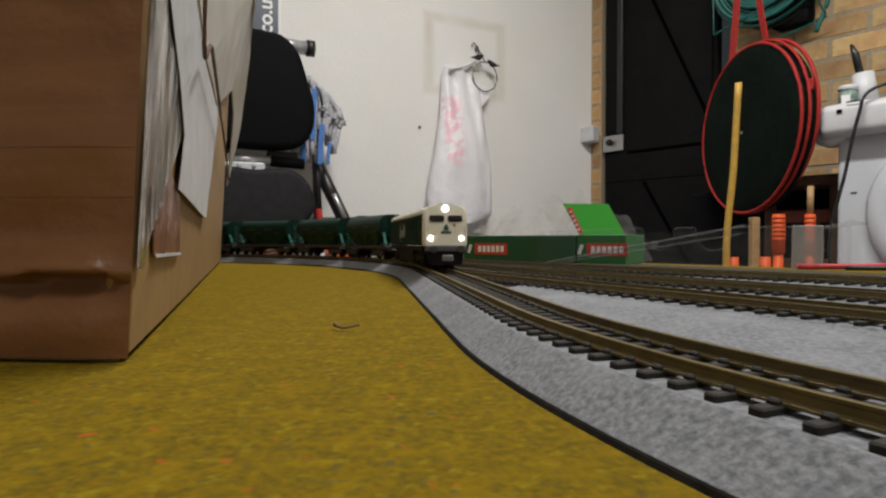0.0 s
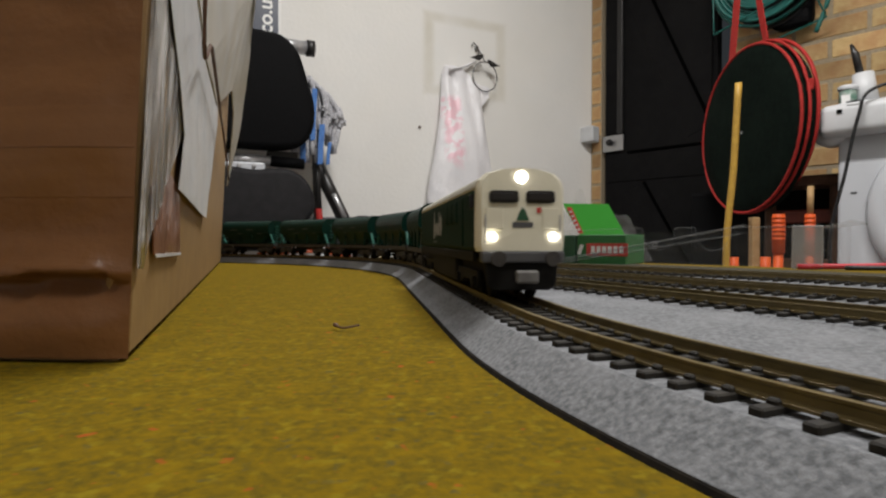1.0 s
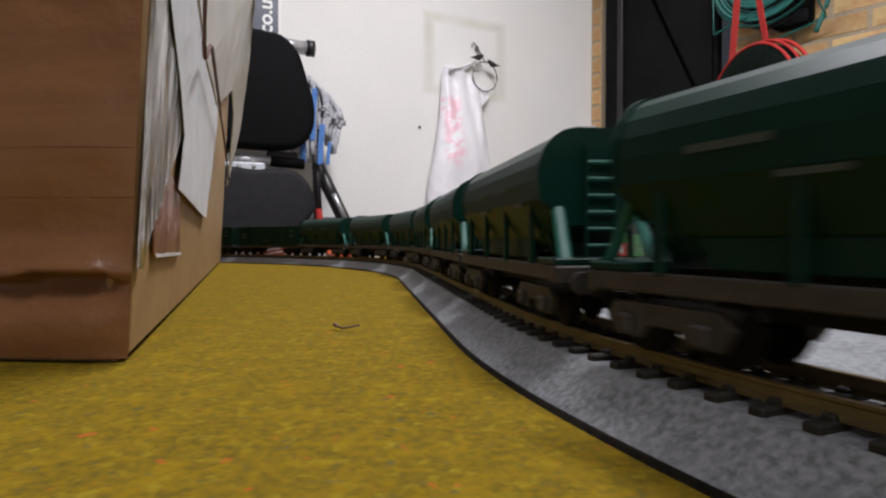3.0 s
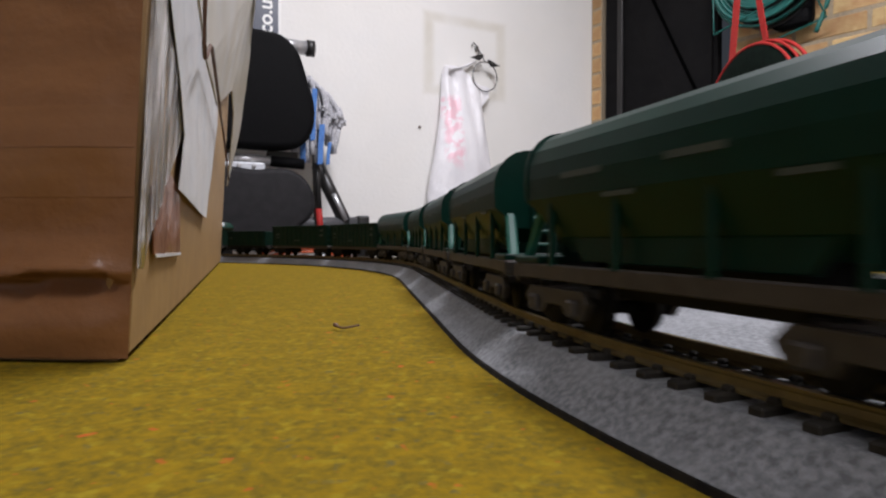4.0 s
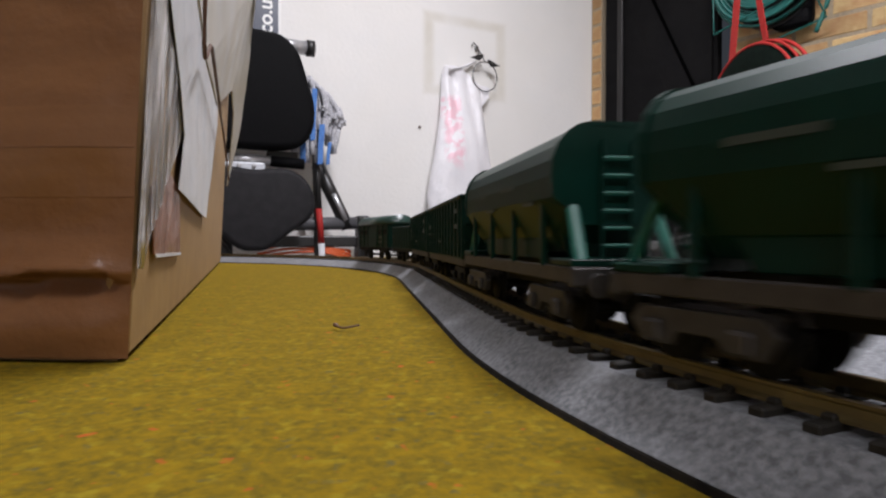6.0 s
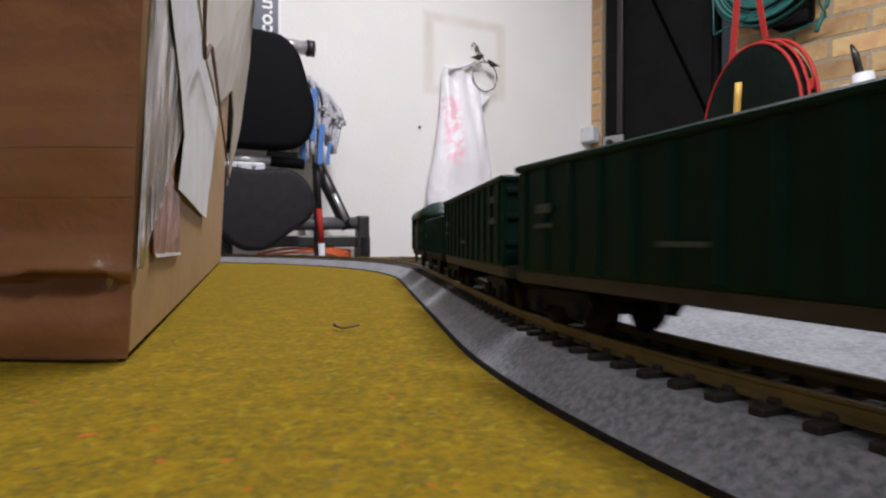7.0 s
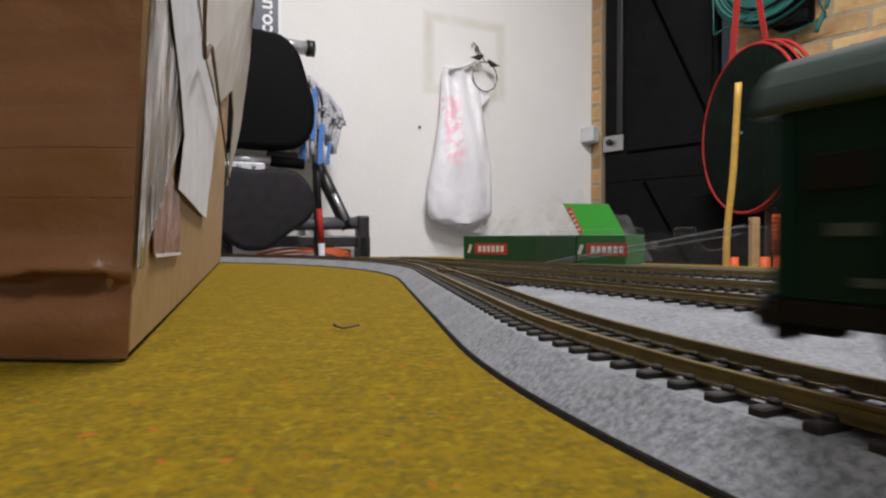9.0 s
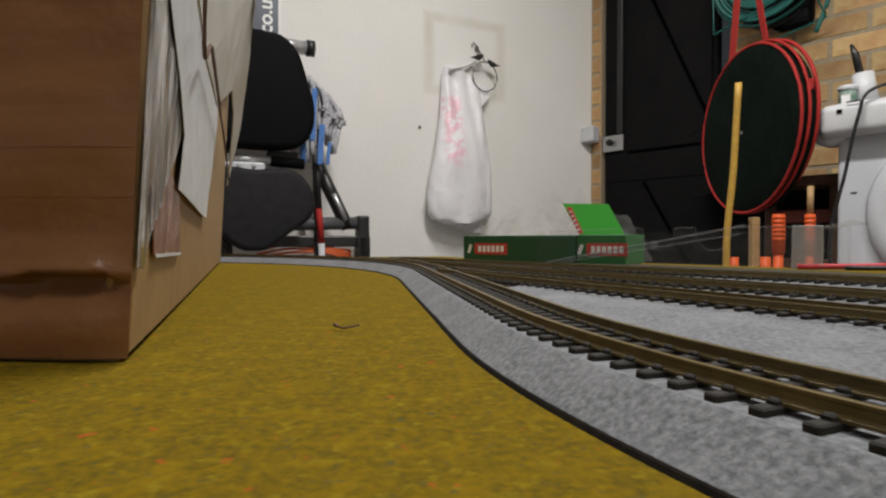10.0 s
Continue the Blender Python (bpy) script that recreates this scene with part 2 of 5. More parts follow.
def old_panel_mark(m):
    """A faint yellowed outline with soft edges where something was once fixed to the wall."""
    nt = m.node_tree
    b = nt.nodes["Principled BSDF"]
    src = b.inputs["Base Color"].links[0].from_socket
    coord = nt.nodes.new("ShaderNodeTexCoord")
    sep = nt.nodes.new("ShaderNodeSeparateXYZ")
    nt.links.new(coord.outputs["Object"], sep.inputs[0])

    def math_node(op, *ins):
        k = nt.nodes.new("ShaderNodeMath")
        k.operation = op
        for i, v in enumerate(ins):
            if isinstance(v, float):
                k.inputs[i].default_value = v
            else:
                nt.links.new(v, k.inputs[i])
        return k.outputs[0]
    dx = math_node("DIVIDE", math_node("ABSOLUTE", math_node("ADD", sep.outputs["X"], 0.665)), 0.172)
    dz = math_node("DIVIDE", math_node("ABSOLUTE", math_node("SUBTRACT", sep.outputs["Z"], 1.265)), 0.150)
    d = math_node("ABSOLUTE", math_node("SUBTRACT", math_node("MAXIMUM", dx, dz), 1.0))
    r = nt.nodes.new("ShaderNodeMapRange")
    r.interpolation_type = "SMOOTHSTEP"
    r.inputs["From Min"].default_value, r.inputs["From Max"].default_value = 0.22, 0.03
    nt.links.new(d, r.inputs["Value"])
    n = nt.nodes.new("ShaderNodeTexNoise")
    n.inputs["Scale"].default_value = 9.0
    nt.links.new(coord.outputs["Object"], n.inputs["Vector"])
    mask = math_node("MULTIPLY", r.outputs["Result"], math_node("MULTIPLY", n.outputs["Fac"], 1.3))
    mix = nt.nodes.new("ShaderNodeMix")
    mix.data_type = "RGBA"
    nt.links.new(mask, mix.inputs[0])
    nt.links.new(src, mix.inputs[6])
    mix.inputs[7].default_value = (0.64, 0.61, 0.53, 1)
    nt.links.new(mix.outputs[2], b.inputs["Base Color"])


M_northwall = material("white_paint_marked", (0.80, 0.785, 0.75), 0.75, second=(0.77, 0.76, 0.73), scale=6, bump=0.25, bump_scale=60,
                       stain=(0.74, 0.72, 0.66), stain_scale=1.6)
old_panel_mark(M_northwall)
flecked(M_bed, (0.15, 0.155, 0.165), 380, 0.60, 0.76)


# ---- mesh helpers ----
def mesh_object(name, bm, mat, smooth=False):
    me = bpy.data.meshes.new(name)
    if smooth:
        for f in bm.faces:
            f.smooth = True
    bm.to_mesh(me)
    bm.free()
    for m in (mat if isinstance(mat, (list, tuple)) else [mat]):
        me.materials.append(m)
    return new(name, me)


def part(name, bm, mat, parent, label="", smooth=False, at=None):
    ob = mesh_object(name, bm, mat, smooth)
    ob.parent = parent
    if at is not None:
        ob.matrix_basis = at
    return tagged(ob, label)


def thing(name, m, label, category, group="", kind=""):
    ob = new(name)
    ob.matrix_basis = m
    ob.empty_display_size = 0.02
    return tagged(ob, label, category, group, kind)


def solo(name, bm, mat, label, category, m=None, kind="", group="", smooth=False):
    ob = mesh_object(name, bm, mat, smooth)
    if m is not None:
        ob.matrix_basis = m
    return tagged(ob, label, category, group, kind)


def block(sx, sy, sz, at=(0, 0, 0), bevel=0.0, segs=2, bm=None, turn=None):
    """A bevelled box with its centre at `at`."""
    bm = bm or bmesh.new()
    m = Matrix.Translation(at) @ (turn or Matrix.Identity(4)) @ Matrix.Diagonal((sx, sy, sz, 1))
    made = bmesh.ops.create_cube(bm, size=1.0, matrix=m)
    if bevel:
        edges = list({e for v in made["verts"] for e in v.link_edges})
        bmesh.ops.bevel(bm, geom=edges, offset=bevel, segments=segs, profile=0.5, affect="EDGES")
    return bm


def prism(outline, depth, axis="y", at=0.0, bevel=0.0, bm=None, segs=2):
    """A closed outline of (u, v) drawn out along an axis; y: (x, z), x: (y, z), z: (x, y)."""
    bm = bm or bmesh.new()

    def place(u, v, w):
        return {"y": (u, w, v), "x": (w, u, v), "z": (u, v, w)}[axis]
    a = [bm.verts.new(place(u, v, at)) for u, v in outline]
    b = [bm.verts.new(place(u, v, at + depth)) for u, v in outline]
    faces = [bm.faces.new(a), bm.faces.new(list(reversed(b)))]
    n = len(a)
    rims = []
    for i in range(n):
        faces.append(bm.faces.new((a[i], b[i], b[(i + 1) % n], a[(i + 1) % n])))
    bmesh.ops.recalc_face_normals(bm, faces=faces)
    if bevel:
        rims = [e for f in faces[:2] for e in f.edges]
        bmesh.ops.bevel(bm, geom=rims, offset=bevel, segments=segs, profile=0.5, affect="EDGES")
    return bm


def rod(points, radius, sides=10, bm=None, flat=1.0, closed=False):
    """A tube along points; radius may be a list."""
    bm = bm or bmesh.new()
    pts = [Vector(p) for p in points]
    rings = []
    up = Vector((0, 0, 1))
    n = len(pts)
    for i, p in enumerate(pts):
        if closed:
            d = (pts[(i + 1) % n] - pts[i - 1]).normalized()
        else:
            d = (pts[min(i + 1, n - 1)] - pts[max(i - 1, 0)]).normalized()
        side = d.cross(up if abs(d.z) < 0.95 else Vector((1, 0, 0))).normalized()
        over = side.cross(d)
        r = radius[i] if isinstance(radius, (list, tuple)) else radius
        rings.append([bm.verts.new(p + side * (r * math.cos(a)) + over * (r * flat * math.sin(a)))
                      for a in (2 * math.pi * k / sides for k in range(sides))])
    for i in range(n if closed else n - 1):
        r0, r1 = rings[i], rings[(i + 1) % n]
        for k in range(sides):
            bm.faces.new((r0[k], r0[(k + 1) % sides], r1[(k + 1) % sides], r1[k]))
    if not closed:
        bm.faces.new(list(reversed(rings[0])))
        bm.faces.new(rings[-1])
    return bm


def smooth_line(points, steps=8):
    """Catmull-Rom through points."""
    p = [Vector(q) for q in points]
    p = [2 * p[0] - p[1]] + p + [2 * p[-1] - p[-2]]
    out = []
    for i in range(1, len(p) - 2):
        for k in range(steps):
            t = k / steps
            out.append(0.5 * (2 * p[i] + (p[i + 1] - p[i - 1]) * t + (2 * p[i - 1] - 5 * p[i] + 4 * p[i + 1] - p[i + 2]) * t * t
                              + (3 * p[i] - p[i - 1] - 3 * p[i + 1] + p[i + 2]) * t ** 3))
    out.append(p[-2])
    return out


def lathe(profile, sides=32, bm=None, m=None):
    """(radius, height) pairs turned round z."""
    bm = bm or bmesh.new()
    m = m or Matrix.Identity(4)
    rings = [[bm.verts.new(m @ Vector((r * math.cos(2 * math.pi * k / sides), r * math.sin(2 * math.pi * k / sides), z)))
              for k in range(sides)] for r, z in profile]
    for a, b in zip(rings, rings[1:]):
        for k in range(sides):
            bm.faces.new((a[k], a[(k + 1) % sides], b[(k + 1) % sides], b[k]))
    bm.faces.new(list(reversed(rings[0])))
    bm.faces.new(rings[-1])
    return bm


def letters(text, size, mat, parent, m, name="lettering", depth=0.0003, bold=0.0):
    """Raised lettering in the built-in font, as a mesh under its thing."""
    cu = bpy.data.curves.new(name, "FONT")
    cu.body, cu.size, cu.extrude, cu.offset = text, size, depth, bold
    cu.align_x, cu.align_y = "CENTER", "CENTER"
    tmp = new(name, cu)
    me = bpy.data.meshes.new_from_object(tmp.evaluated_get(bpy.context.evaluated_depsgraph_get()))
    bpy.data.objects.remove(tmp)
    me.materials.clear()
    me.materials.append(mat)
    ob = new(name, me)
    ob.parent = parent
    ob.matrix_basis = m
    return ob


# ---- the room ----
CORNER = (0.70, 2.70)
WHITE = pose(*CORNER, 0, 0, 0, 25)      # x along the white wall to the corner, y into the wall
BRICKS = pose(*CORNER, 0, 0, 0, -48)    # x from the corner along the brick wall, y into the wall


def white_at(x, out, z, turn=0):
    return WHITE @ pose(x, -out, z, 0, 0, turn)


def brick_at(x, out, z, turn=0):
    return BRICKS @ pose(x, -out, z, 0, 0, turn)


CEIL = 2.35
solo("floor", block(7, 7, 0.1, (0, 0, -0.05)), M_floor, "grey stained concrete garage floor", "floor", kind="structure")
# ceiling is out of view; its pale colour is set to bounce lamp light
solo("ceiling", block(7, 7, 0.1, (0, 0, CEIL + 0.05)), M_ceiling, "unseen off-white ceiling, added to close the room and bounce light", "ceiling", kind="structure")
wall_north = solo("wall_north", block(4.2, 0.12, CEIL, (-2.1 + 0.015, 0.06, CEIL / 2)), M_northwall,
                  "white painted garage wall with faint marks", "wall", WHITE, kind="structure")
part("chip", lathe([(0.004, 0), (0.006, 0.003), (0.002, 0.005)], 7, m=pose(-0.88, -0.001, 0.953, 90)), M_brown, wall_north, "small brown chip in the paint")

# brick wall with its doorway: backing mortar, bricks laid over it further down
DOOR_L, DOOR_R = 0.060, 0.575
wall_east = solo("wall_east", block(2.6, 0.10, CEIL, (DOOR_R + 0.05 + 1.3, 0.08, CEIL / 2)), M_mortar,
                 "yellow stock brick garage wall with sandy mortar", "wall", BRICKS, kind="structure")
wall_pier = solo("wall_pier", block(DOOR_L - 0.005, 0.09, CEIL, (DOOR_L / 2 + 0.002, 0.051, CEIL / 2)), M_mortar,
                 "narrow brick pier beside the black door", "wall", BRICKS, kind="structure")
solo("wall_lintel", block(0.60, 0.10, CEIL - 2.06, (0.33, 0.08, (CEIL + 2.06) / 2)), M_mortar, "brick lintel over the door", "wall", BRICKS, kind="structure")
# unseen walls added to close the room, white for bounced fill
solo("wall_west", block(0.12, 4.6, CEIL, (-3.1, 0.0, CEIL / 2)), M_wall, "unseen white side wall, added to bounce light", "wall", kind="structure")
solo("wall_south", block(7, 0.12, CEIL, (0, -2.4, CEIL / 2)), M_wall, "unseen white end wall, added to bounce light", "wall", kind="structure")
solo("wall_side", block(0.12, 4.0, CEIL, (2.35, -0.9, CEIL / 2)), M_wall, "unseen white wall behind, added to bounce light", "wall", kind="structure")

# black ledged and braced door
door = thing("door_1", BRICKS, "black painted ledged and braced timber door, closed", "door", kind="structure")
DW = DOOR_R - DOOR_L
part("door_leaf", block(DW, 0.03, 2.03, ((DOOR_L + DOOR_R) / 2, 0.06, 1.025)), M_black, door)
for k in range(4):
    x = DOOR_L + (k + 0.5) * DW / 4
    part("board", block(DW / 4 - 0.0015, 0.012, 2.02, (x, 0.042, 1.025), 0.002, 1), M_black, door)
for z in (0.30, 0.82, 1.72):
    part("ledge", block(DW - 0.03, 0.024, 0.13, ((DOOR_L + DOOR_R) / 2, 0.024, z), 0.004, 1), M_black, door)


part("infill", block(DW - 0.034, 0.020, 1.60, ((DOOR_L + DOOR_R) / 2, 0.0262, 1.02)), M_black, door)


def brace(x0, z0, x1, z1):
    """A diagonal brace with a raised black strip as the joint's shadow line along its upper edge."""
    L = math.hypot(x1 - x0, z1 - z0)
    tilt = Matrix.Rotation(-math.atan2(z1 - z0, x1 - x0), 4, "Y")
    part("brace", block(L, 0.020, 0.10, ((x0 + x1) / 2, 0.0248, (z0 + z1) / 2), 0.0015, 1, turn=tilt), M_black, door)
    part("open_joint", block(L, 0.003, 0.013, ((x0 + x1) / 2 - (z1 - z0) / L * 0.055, 0.0150, (z0 + z1) / 2 + (x1 - x0) / L * 0.055), turn=tilt), M_gap, door)


brace(0.21, 1.62, 0.51, 0.94)
brace(0.22, 0.72, 0.42, 0.37)
# black strip as the shadow line over the middle ledge
part("open_joint", block(DW - 0.16, 0.003, 0.012, ((DOOR_L + DOOR_R) / 2 + 0.05, 0.0106, 0.886)), M_gap, door)
part("slide_bar", block(0.028, 0.012, 1.15, (0.155, 0.006, 1.55), 0.004, 2), M_darksteel, door, "black glossy steel strip")
latch = part("latch", block(0.105, 0.008, 0.072, (0.12, 0.006, 0.935), 0.002, 2), M_silver, door, "grey metal rim latch plate")
part("latch_knob", lathe([(0.013, 0), (0.016, 0.012), (0.012, 0.022), (0.004, 0.024)], 14, m=pose(0.11, 0.0, 0.938, 90)), M_darksteel, latch)
part("keep", block(0.07, 0.06, 0.075, (0.018, -0.028, 0.985), 0.008, 2), M_whiteplastic, door, "white plastic latch keep")

# ---- the layout board ----
board = thing("layout_board", pose(0, 0, BOARD), "layout baseboard covered with mustard-green grass mat", "baseboard")
_edge = [(0.0, 0.71), (0.669 * 1.75, 0.71 - 0.743 * 1.75), (1.17, -1.35), (-0.85, -1.35), (-0.85, 0.71 - 0.85 * 0.2126)]
part("grass_mat", prism(_edge, 0.002, "z", -0.002), M_mat, board)
part("board", prism(_edge, 0.014, "z", -0.0162), M_wood, board)
for x, y in ((-0.78, 0.45), (0.0, 0.62), (1.05, -0.62), (1.08, -1.28), (-0.78, -1.28)):
    part("leg", block(0.045, 0.045, BOARD - 0.0165, (x, y, -0.0165 - (BOARD - 0.0165) / 2)), M_wood, board)
# a dead sprig lying on the mat
solo("twig", rod(smooth_line([(-0.0215, 0.131, 0.0012), (-0.019, 0.128, 0.0009), (-0.0155, 0.129, 0.0014)], 4), [0.0005] * 2 + [0.00025] * 7, 6), M_brown,
     "small dark twig lying on the mat", "twig", pose(-0.0035, -0.001, BOARD))

# ---- track plan: arcs and straights, from beside the lens outwards ----
SECTIONS = [(0.1266, 4.1375), (0.1747, 0.0), (0.289, -3.3178), (0.08, 0.0), (0.92, -3.4816), (1.4, 0.0)]
START = (0.0674, 0.0, -0.6636)


def on_track(s, start=START, sections=SECTIONS):
    """Place and heading on the centre line, s metres from its start; straight before it."""
    x, y, h = start
    if s < 0:
        return x + math.sin(h) * s, y + math.cos(h) * s, h
    for length, k in sections:
        d = min(s, length)
        if k:
            x += (math.cos(h) - math.cos(h + k * d)) / k
            y += (math.sin(h + k * d) - math.sin(h)) / k
        else:
            x += math.sin(h) * d
            y += math.cos(h) * d
        h += k * d
        s -= d
        if s <= 0:
            break
    else:
        x += math.sin(h) * s
        y += math.cos(h) * s
    return x, y, h


def branch(s0, heading):
    """A straight that leaves the running line at s0: drawn backwards, towards the lens."""
    x, y, _ = on_track(s0)
    return (x, y, heading), [(-2.0, 0.0)]


def swept(profile, s0, s1, step, start, sections, back=False, bm=None):
    """Sweeps (offset, height) pairs along a line."""
    bm = bm or bmesh.new()
    n = max(2, int((s1 - s0) / step))
    rings = []
    for i in range(n + 1):
        s = s0 + (s1 - s0) * i / n
        if back:
            x, y, h = start[0] - math.sin(start[2]) * s, start[1] - math.cos(start[2]) * s, start[2]
        else:
            x, y, h = on_track(s, start, sections)
        cx, sx = math.cos(h), -math.sin(h)
        rings.append([bm.verts.new((x + cx * o, y + sx * o, z)) for o, z in profile])
    m = len(profile)
    for a, b in zip(rings, rings[1:]):
        for k in range(m):
            bm.faces.new((a[k], a[(k + 1) % m], b[(k + 1) % m], b[k]))
    bm.faces.new(rings[0])
    bm.faces.new(list(reversed(rings[-1])))
    bmesh.ops.recalc_face_normals(bm, faces=bm.faces[:])
    return bm


BED_TOP = RAIL - 0.0025


def rail_profile(side):
    o = side * 0.0049
    z = RAIL
    return [(o - 0.0009, z - 0.0018), (o + 0.0009, z - 0.0018), (o + 0.0009, z - 0.0015), (o + 0.0004, z - 0.0012), (o + 0.00035, z - 0.0005),
            (o + 0.00045, z - 0.0003), (o + 0.00045, z), (o - 0.00045, z), (o - 0.00045, z - 0.0003), (o - 0.00035, z - 0.0005), (o - 0.0004, z - 0.0012), (o - 0.0009, z - 0.0015)]


def sleeper_mesh(length):
    bm = block(length, 0.0016, 0.0014, (0, 0, RAIL - 0.0017 - 0.0007), 0.0002, 1)
    for side in (-1, 1):
        for o in (0.0037, 0.0061):
            block(0.0009, 0.0012, 0.0007, (side * o, 0, RAIL - 0.0015), 0.0002, 1, bm)
    me = bpy.data.meshes.new("sleeper")
    bm.to_mesh(me)
    bm.free()
    me.materials.append(M_sleeper)
    return me


PITCH = 0.0048
SLEEPER = sleeper_mesh(0.0172)


def railway(name, s0, s1, drop, label, start=START, sections=SECTIONS, back=False, ties=(0, 1), rails_from=0.0, bed_from=None, near=0.0135):
    track = thing(name, pose(0, 0, 0), label, "railway track", "tracks on the layout")
    top = BED_TOP - drop
    bed = [(-near, BOARD), (0.0135, BOARD), (0.0132, BOARD + 0.0006), (0.0097, top - 0.0003), (0.0092, top), (-0.0092, top), (-0.0097, top - 0.0003), (0.0003 - near, top - 0.0008 if near > 0.02 else BOARD + 0.0006)]
    part("ballast_bed", swept(bed, s0 if bed_from is None else bed_from, s1, 0.006, start, sections, back), M_bed, track, "grey speckled ballast bed")
    for side in (-1, 1):
        part("rail", swept(rail_profile(side), s0 + rails_from, s1, 0.006, start, sections, back), M_rail, track, "dull brass-coloured rail")
    n = int((ties[1] - ties[0]) / PITCH)
    for i in range(n):
        s = ties[0] + i * PITCH
        if back:
            x, y, h = start[0] - math.sin(start[2]) * s, start[1] - math.cos(start[2]) * s, start[2]
        else:
            x, y, h = on_track(s, start, sections)
        ob = new("sleeper", SLEEPER)
        ob.parent = track
        ob.matrix_basis = pose(x, y, -drop * 0.5, 0, 0, -math.degrees(h))
    return track


railway("running_track", -1.4, 2.9, 0.0, "model railway running line on grey ballast bed, curving", ties=(0.0, 0.70), near=0.0158)
_sb = branch(0.285, -0.490)
_siding = railway("siding_track", 0.0, 0.42, 0.0002, "model railway siding leaving the running line at a turnout", start=_sb[0], sections=_sb[1], back=True, ties=(0.042, 0.34), rails_from=0.012, near=0.030, bed_from=0.08)
part("ballast_fill", swept([(-0.046, BOARD), (-0.012, BOARD), (-0.012, BED_TOP - 0.0006), (-0.046, BED_TOP - 0.0012)], 0.115, 0.42, 0.02, _sb[0], _sb[1], True), M_bed, _siding, "grey ballast between the tracks")
railway("loop_track", 0.0, 0.56, 0.0004, "straight model railway track on grey ballast bed", start=(-0.0700, 0.45, -0.545), back=True, ties=(0.02, 0.56), near=0.026, bed_from=0.17)
railway("far_track", 0.0, 0.60, 0.0006, "outer straight model railway track on grey ballast bed", start=(-0.0380, 0.45, -0.660), back=True, ties=(0.02, 0.56), near=0.030, bed_from=0.10)
M_olivesheet = material("olive_brown_sheet", (0.034, 0.027, 0.011), 0.9, second=(0.022, 0.018, 0.008), scale=500, bump=0.4)
M_bedline = material("bed_edge_shade", (0.006, 0.005, 0.004), 0.95, second=(0.014, 0.011, 0.007), scale=500, spec=0.1)
# near-black strip standing in for the shadow gap and foam edge along the near ballast
solo("cork_edge", swept([(-0.0164, BOARD), (-0.0156, BOARD), (-0.0156, BOARD + 0.0006), (-0.0160, BOARD + 0.0005)], -0.3, 0.62, 0.006, START, SECTIONS), M_bedline,
     "dark strip for the shadow gap and foam edge at the ballast foot", "cork strip")

# dark olive-brown sheet laid over the mat beyond the outer track
solo("cork_underlay", swept([(0.0136, BOARD), (0.17, BOARD), (0.17, BOARD + 0.0006), (0.0136, BOARD + 0.0012)], 0.05, 0.62, 0.02, (-0.0380, 0.45, -0.660), [], True), M_olivesheet,
     "dark olive-brown sheet beside the outer track", "cork sheet")


# ---- cardboard box ----
carton = thing("cardboard_box", pose(-0.0526, 0.094, BOARD + 0.0009), "worn brown cardboard box sealed with glossy brown tape", "box")
SIDE = math.degrees(math.atan2(0.423, -0.151)) - 90
_side = pose(0, 0, 0, 0, 0, SIDE) @ pose(0, 0, 0, 0, 3)     # y along the long side, x out of it


def sheet(points, thick=0.0006, wobble=0.0, cuts=0, bm=None):
    """A thin sheet over a polygon of (x, y, z) corners with a little thickness, cut finer and made uneven."""
    bm = bm or bmesh.new()
    f = bm.faces.new([bm.verts.new(p) for p in points])
    if cuts:
        bmesh.ops.triangulate(bm, faces=[f])
        bmesh.ops.subdivide_edges(bm, edges=bm.edges[:], cuts=cuts, use_grid_fill=True)
    bm.normal_update()
    bm.faces.ensure_lookup_table()
    n = Vector(bm.faces[0].normal)
    for v in bm.verts:
        v.co += n * wobble * noise.noise(v.co * 40.0)
    made = bmesh.ops.extrude_face_region(bm, geom=bm.faces[:])
    for v in made["geom"]:
        if isinstance(v, bmesh.types.BMVert):
            v.co -= n * thick
    bmesh.ops.recalc_face_normals(bm, faces=bm.faces[:])
    return bm


LEAN = math.tan(radians(3))


def rumpled(w, h, nx, nz, relief):
    """A rumpled upright panel of the box: x from 0 to -w, facing -y, relief(x, z) outwards."""
    bm = bmesh.new()
    rows = [[bm.verts.new((-w * i / nx + LEAN * h * k / nz, -relief(w * i / nx, h * k / nz), h * k / nz)) for i in range(nx + 1)] for k in range(nz + 1)]
    for a, b in zip(rows, rows[1:]):
        for i in range(nx):
            bm.faces.new((a[i], b[i], b[i + 1], a[i + 1]))
    back = [[bm.verts.new((-0.006 - (w - 0.006) * i / nx + LEAN * h * k / nz, 0.004, h * k / nz)) for i in (0, nx)] for k in (0, nz)]
    bm.faces.new((back[0][0], back[0][1], back[1][1], back[1][0]))
    bmesh.ops.recalc_face_normals(bm, faces=bm.faces[:])
    return bm


